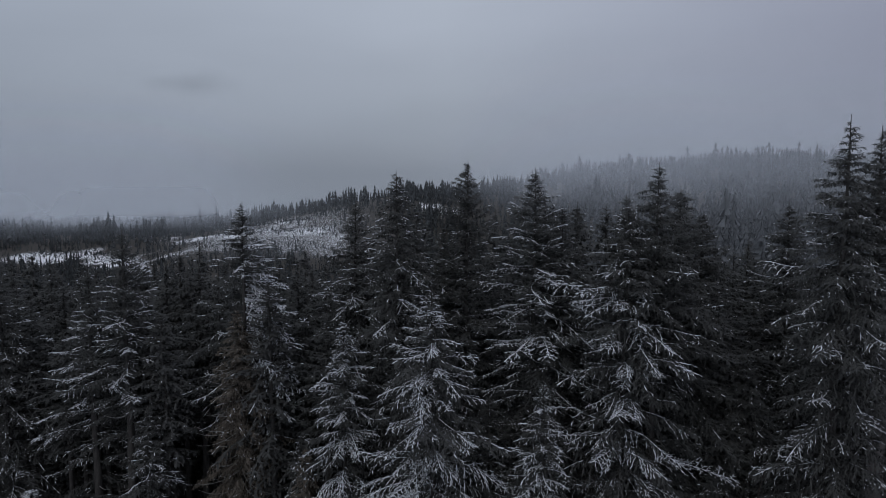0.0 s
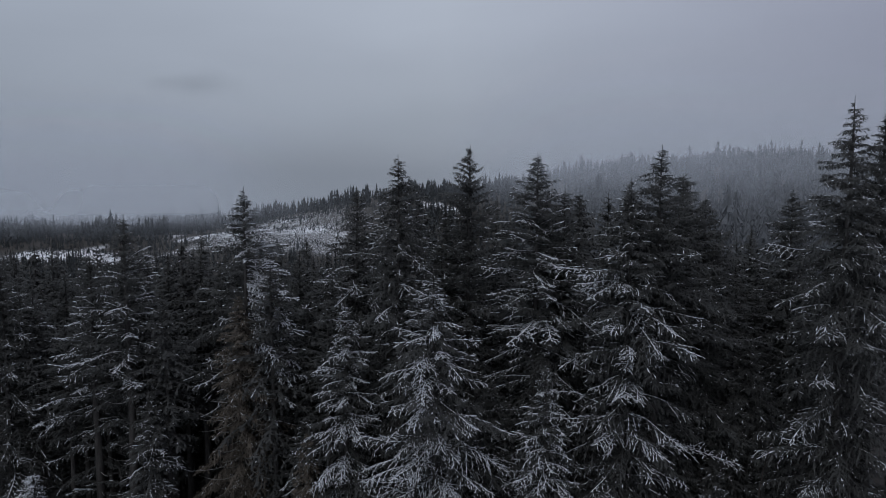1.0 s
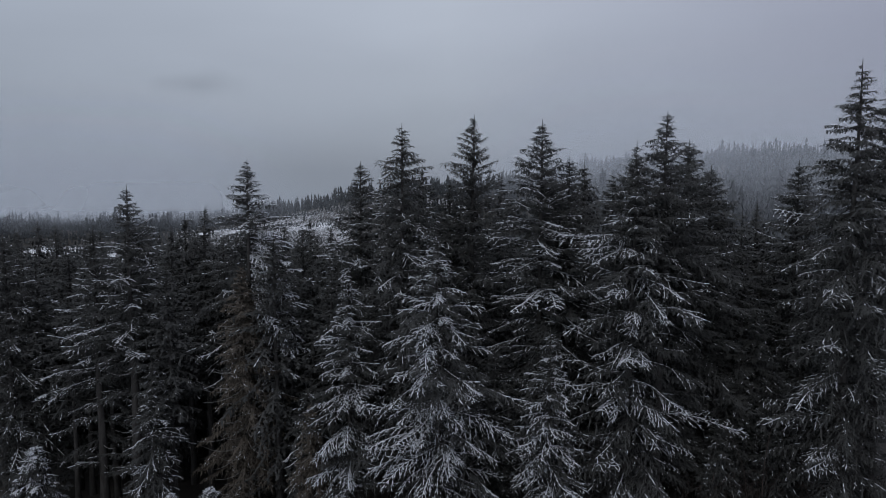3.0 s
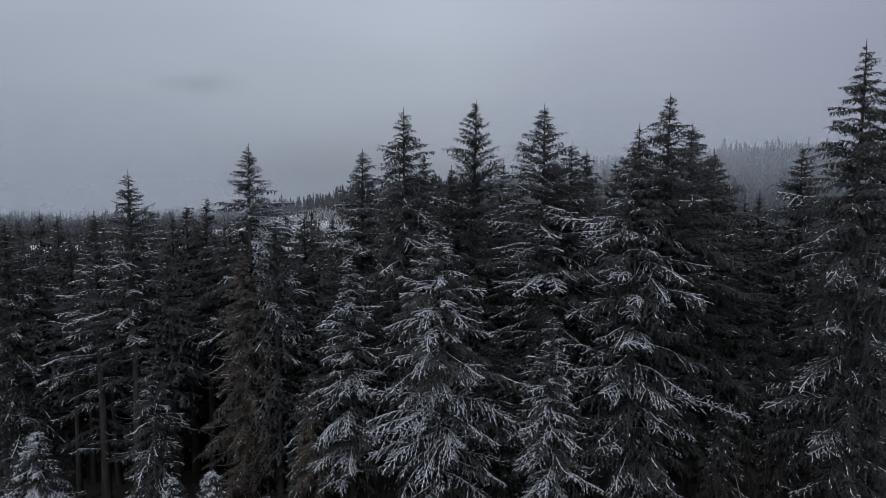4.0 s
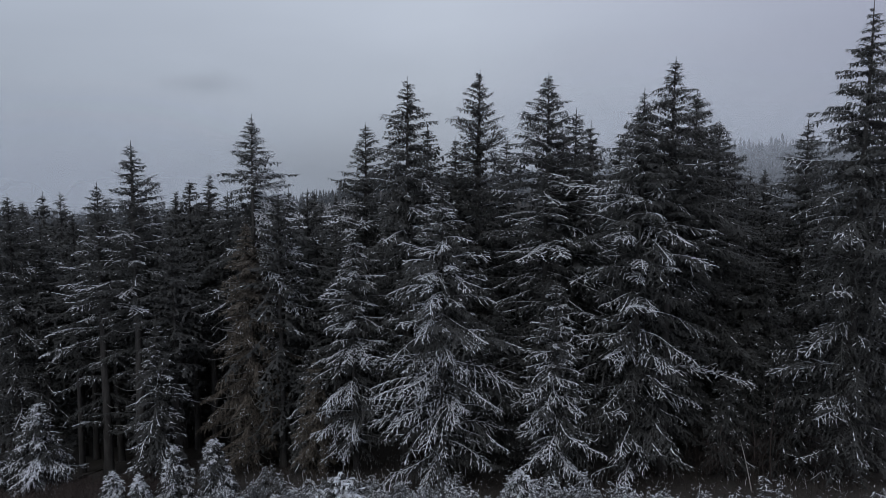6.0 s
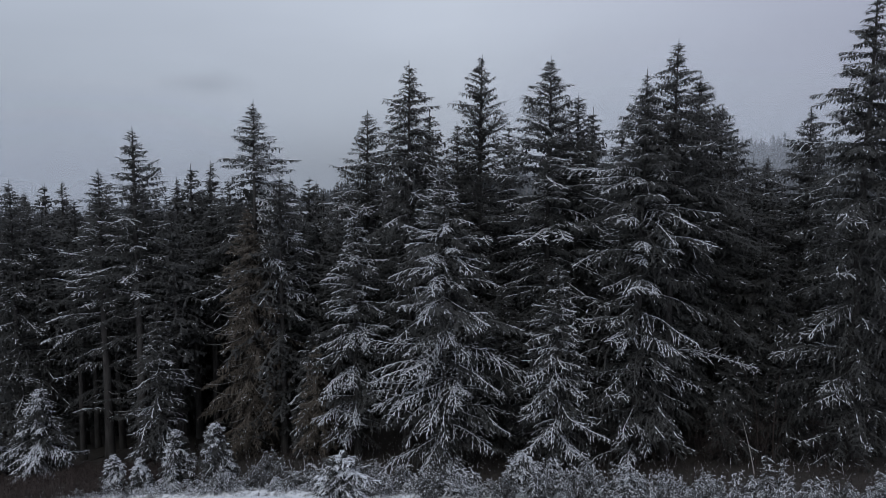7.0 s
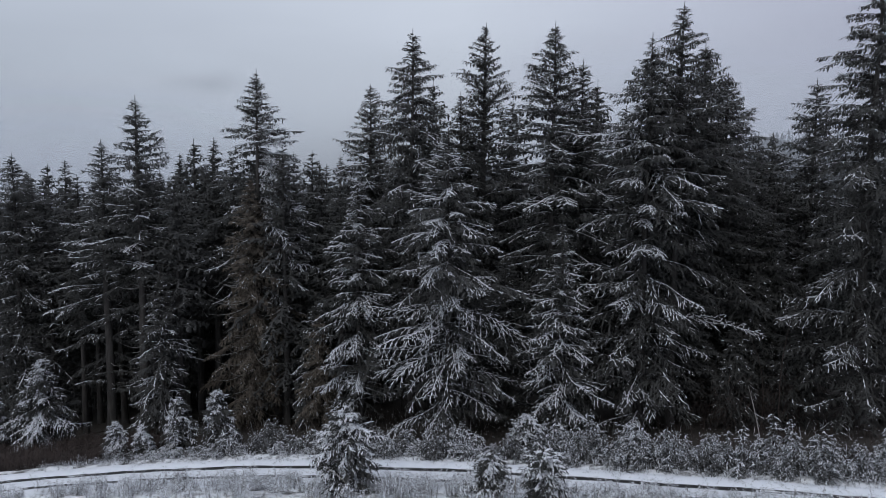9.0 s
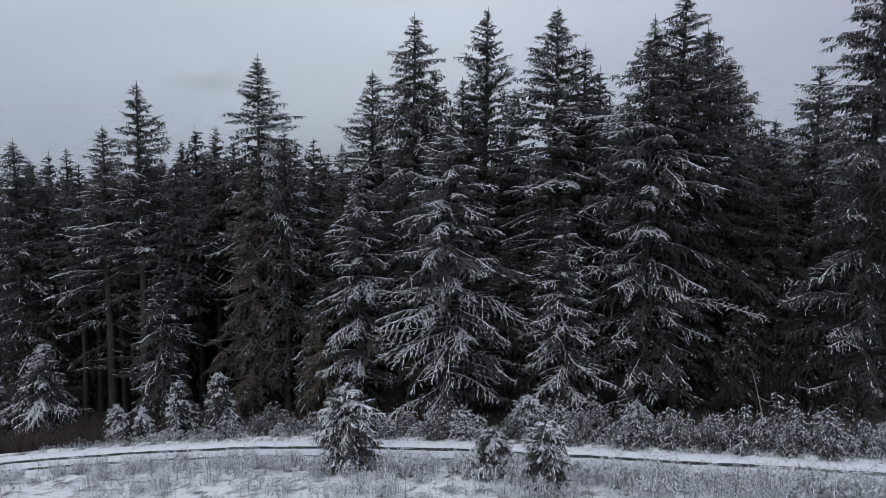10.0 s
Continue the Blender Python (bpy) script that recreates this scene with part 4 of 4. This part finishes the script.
def build_shrubs():
    rng = np.random.default_rng(31)
    kinds = [make_bush(np.random.default_rng(600 + i), h, w, s, lab, SHRUB) for i, (h, w, s, lab) in enumerate((
        (1.7, 2.2, 0.62, "low green shrub covered in fresh snow"), (2.2, 2.6, 0.48, "dense evergreen shrub dusted with snow"),
        (1.3, 1.9, 0.75, "small shrub bowed under thick snow"), (2.6, 2.4, 0.28, "tall leafy shrub lightly dusted with snow"), (3.1, 2.9, 0.50, "broad evergreen shrub hung with snow"), (3.0, 2.0, 0.48, "bushy young conifer hung with snow")))]
    used = set()
    for row, (off, gap, start) in enumerate(((3.9, 1.15, -33.0), (5.4, 1.25, -33.5), (7.4, 1.8, -34.0), (9.8, 2.0, -30.0), (12.6, 2.6, 16.0))):
        x = start
        while x < 37:
            y = float(road_y(x)) + off + rng.uniform(-0.6, 0.9)
            if not (x < -30 and row == 0) and rng.random() > 0.24:
                j = int(rng.integers(4)) if row == 4 or x < rng.uniform(-4, 12) else int(rng.integers(3, 6))
                k = rng.uniform(0.55, 1.2) * float(np.interp(x, (-24, -14), (0.72, 1.0))) * (0.97 + 0.26 * math.sin(0.85 * x + 1.2 * row) * math.sin(0.31 * x + 1))
                spot = pose(x, y, float(land(x, y)) - 0.1, 0, 0, rng.uniform(0, 360))
                if j in used:
                    copy_thing(kinds[j], spot @ Matrix.Scale(k / kinds[j].scale[0], 4))
                else:
                    kinds[j].matrix_basis = spot @ Matrix.Scale(k, 4)
                    used.add(j)
            x += gap * rng.uniform(0.7, 1.4)
    # a few on the clearing's side of the track
    for x, y, k in ((19.5, 36.4, 0.85), (21.2, 35.4, 0.75), (17.6, 37.0, 0.6), (-3.5, 44.6, 0.5), (-5.6, 44.0, 0.6), (0.4, 43.2, 0.4), (-14.0, 46.4, 0.45), (-20.0, 47.6, 0.4), (7.4, 38.6, 0.5), (10.6, 38.9, 0.4), (-10.5, 44.6, 0.35), (-25.5, 46.5, 0.4)):
        j = 2 if k < 0.55 else 0
        copy_thing(kinds[j], pose(x, y, float(land(x, y)) - 0.1, 0, 0, rng.uniform(0, 360)) @ Matrix.Scale(k / kinds[j].scale[0], 4))


def stems(rng, x, y, tall, lean, side, width, leaf=(0.12, 0.36), droop=(-0.5, 0.7)):
    """Upright dead stalks with short side twigs, all in one sheet of arrays."""
    n = len(x)
    base = np.stack([x, y, land(x, y) - 0.05], 1)
    h = tall * rng.uniform(0.5, 1.2, n)
    a = rng.uniform(0, 6.28, n)
    top = base + np.stack([np.cos(a) * lean * h, np.sin(a) * lean * h, h], 1)
    P, Q, W = [base], [top], [np.full(n, width)]
    for _ in range(side):
        f = rng.uniform(0.25, 1.0, n)[:, None]
        o = base + (top - base) * f
        b = rng.uniform(0, 6.28, n)
        ln = h * rng.uniform(*leaf, n)
        P.append(o)
        Q.append(o + np.stack([np.cos(b) * ln, np.sin(b) * ln, ln * rng.uniform(*droop, n)], 1))
        W.append(width * rng.uniform(0.8, 2.2, n))
    return np.concatenate(P), np.concatenate(Q), np.concatenate(W)


def tufts(rng, x, y, tall, blades):
    """Clumps of arching blades and twigs, each from one root."""
    n = len(x)
    base = np.stack([x, y, land(x, y) - 0.04], 1)
    size = tall * rng.uniform(0.45, 1.3, n)
    P, Q, W = [], [], []
    for _ in range(blades):
        a, out, h = rng.uniform(0, 6.28, n), rng.uniform(0.1, 0.75, n) * size, size * rng.uniform(0.5, 1.1, n)
        d = np.stack([np.cos(a), np.sin(a), np.zeros(n)], 1)
        mid = base + d * (0.45 * out)[:, None] + np.stack([0 * h, 0 * h, 0.75 * h], 1)
        tip = base + d * out[:, None] + np.stack([0 * h, 0 * h, h * rng.uniform(0.55, 1.0, n)], 1)
        wide = rng.uniform(0.018, 0.042, n)
        P += [base + d * 0.04, mid]
        Q += [mid, tip]
        W += [wide * 0.8, wide]
    return np.concatenate(P), np.concatenate(Q), np.concatenate(W)


def build_weeds():
    rng = np.random.default_rng(41)
    def density(x, y):
        d = road_y(x) - y
        patch = np.sin(x * 0.8 + 2 * np.sin(y * 0.5)) * np.sin(y * 0.9 + 1.5 * np.sin(x * 0.37)) + 0.5 * np.sin(x * 2.3 + y) * np.sin(y * 2.1 - x)
        return d, np.interp(d, (1.3, 1.8, 4.5, 7, 26), (0.5, 1.35, 0.9, 0.5, 0.4)) * (0.6 + 0.9 * patch) * np.interp(x, (-30, -12, 0, 10, 18), (0.7, 0.9, 1.4, 1.8, 2.6))
    # tall feathery stalks in clumps
    n = 6600
    x, y = rng.uniform(-44, 34, n), rng.uniform(24, 56, n)
    d, dens = density(x, y)
    k = (d > 1.5) & (rng.uniform(0, 1, n) < dens * 0.75)
    x, y = x[k], y[k]
    m = rng.integers(3, 11, len(x))
    size = np.repeat(rng.uniform(0.55, 1.25, len(x)) * np.interp(x, (6, 16), (1.0, 1.25)), m)
    x, y = np.repeat(x, m) + rng.normal(0, 0.26, m.sum()), np.repeat(y, m) + rng.normal(0, 0.26, m.sum())
    p, q, w = stems(rng, x, y, 1.3 * size, 0.16, 10, 0.027, (0.08, 0.22), (-0.7, 0.9))
    # bushy clumps with hanging leaves, thickest beside the track
    n = 1500
    x = rng.uniform(-40, 32, n)
    y = road_y(x) - 1.9 - 15 * rng.uniform(0, 1, n) ** 2.2
    d, dens = density(x, y)
    k = rng.uniform(0, 1, n) < np.interp(x, (-34, -22, -10, 0, 20), (0.10, 0.22, 0.42, 0.55, 0.75)) * np.clip(dens, 0.25, 1.0) * np.interp(d, (2, 5, 9, 16), (1.0, 0.9, 0.35, 0.2))
    x, y = x[k], y[k]
    m = rng.integers(9, 19, len(x))
    size = np.repeat(rng.uniform(0.7, 1.3, len(x)), m)
    x, y = np.repeat(x, m) + rng.normal(0, 0.2, m.sum()), np.repeat(y, m) + rng.normal(0, 0.2, m.sum())
    p4, q4, w4 = stems(rng, x, y, 1.15 * size, 0.30, 13, 0.026, (0.14, 0.30), (-1.1, 0.1))
    # low grass between them
    n = 22000
    x, y = rng.uniform(-44, 34, n), rng.uniform(24, 56, n)
    d, dens = density(x, y)
    k = (d > 1.7) & (rng.uniform(0, 1, n) < dens * 0.36)
    p2, q2, w2 = tufts(rng, x[k], y[k], 0.6, 9)
    # a thin fringe on the far verge
    n = 1300
    x = rng.uniform(-36, 37, n)
    y = road_y(x) + 1.5 + 2.4 * rng.uniform(0, 1, n) ** 0.7
    p3, q3, w3 = tufts(rng, x, y, 0.45, 7)
    p, q, w = np.concatenate([p, p4, p2, p3]), np.concatenate([q, q4, q2, q3]), np.concatenate([w, w4, w2, w3])
    tagged(new("weeds", raw_mesh("weeds", *lay(p, q, w, 0.1), WEED)), "frosted dead grass and weeds beside the track", "weeds", kind="stuff")
    s = rng.uniform(0, 1, len(p)) < 0.7
    up = np.array([0, 0, 0.015])
    tagged(new("weed_snow", raw_mesh("weed_snow", *lay(p[s] + up, q[s] + up, w[s] * 1.3, 0.1), SNOW)), "snow clinging to the dead weeds", "snow", kind="stuff")
    n = 10500
    x, y = rng.uniform(-54, -28, n), rng.uniform(53, 70, n)
    k = y - road_y(x) > 3.6 + 0.5 * np.clip(x + 33, 0, 6)
    p, q, w = stems(rng, x[k], y[k], 1.3, 0.35, 4, 0.036)
    tagged(new("brush", raw_mesh("brush", *lay(p, q, w, 0.1), BRUSH)), "reddish brown leafless brush at the forest edge", "brush", kind="stuff")
    n = 3200
    x = rng.uniform(-30, 38, n)
    y = road_y(x) + rng.uniform(7, 24, n)
    p, q, w = stems(rng, x, y, 1.1, 0.4, 4, 0.034)
    tagged(new("undergrowth", raw_mesh("undergrowth", *lay(p, q, w, 0.1), BRUSH)), "dark leafless undergrowth below the conifers", "brush", kind="stuff")
    s = rng.uniform(0, 1, len(p)) < 0.12
    tagged(new("undergrowth_snow", raw_mesh("undergrowth_snow", *lay(p[s] + up, q[s] + up, w[s] * 1.1, 0.1), SNOW)), "snow dusting the undergrowth", "snow", kind="stuff")
    n = 420
    x, y = rng.uniform(21, 34, n), rng.uniform(57, 66, n)
    p, q, w = stems(rng, x, y, 4.5, 0.3, 8, 0.03)
    tagged(new("brush", raw_mesh("brush", *lay(p, q, w, 0.1), BRUSH)), "tall reddish leafless brush in the shade of the stand", "brush", kind="stuff")


def build_sticks():
    """Single stems that stand out: a leaning bare sapling, a pale stake, a bent dead branch, arching canes."""
    for name, pts, rad, mat, label in (
        ("leaning_stem", ((24.6, 55.0, 0), (24.1, 55.0, 2.4), (23.4, 55.0, 4.6)), (0.05, 0.04, 0.015), PALE, "pale leaning dead stem before the dark stand"),
        ("stake", ((3.4, 40.0, 0), (3.42, 40.0, 0.9), (3.46, 40.0, 1.75)), (0.045, 0.04, 0.03), PALE, "pale thin wooden stake beside the track"),
        ("dead_branch", ((-7.0, 42.8, 0.6), (-7.6, 42.7, 1.5), (-8.6, 42.6, 2.1)), (0.05, 0.04, 0.012), PALE, "bent pale dead branch leaning on a sapling"),
        ("cane", ((25.0, 56.0, 0), (25.6, 56.0, 6.5), (23.2, 56.0, 9.4)), (0.03, 0.022, 0.01), BRUSH, "long arching leafless cane"),
        ("cane", ((27.0, 57.0, 0), (26.4, 57.0, 7.5), (28.0, 57.0, 11.6)), (0.05, 0.035, 0.01), BRUSH, "long arching leafless cane"),
    ):
        a = np.array(pts, float)
        g = float(land(a[0, 0], a[0, 1]))
        t = np.linspace(0, 1, 7)[:, None]
        c = (1 - t) ** 2 * a[0] + 2 * t * (1 - t) * a[1] + t * t * a[2]
        c[:, 2] += g - 0.05
        r = np.interp(np.linspace(0, 1, 7), (0, 0.5, 1), rad)
        tagged(new(name, raw_mesh(name, *tube(c, r, 6), mat, True)), label, name.replace("_", " "))


build_ground()
build_road()
build_front_trees()
build_back_trees()
build_far_forest()
build_fog()
build_saplings()
build_shrubs()
build_weeds()
build_sticks()
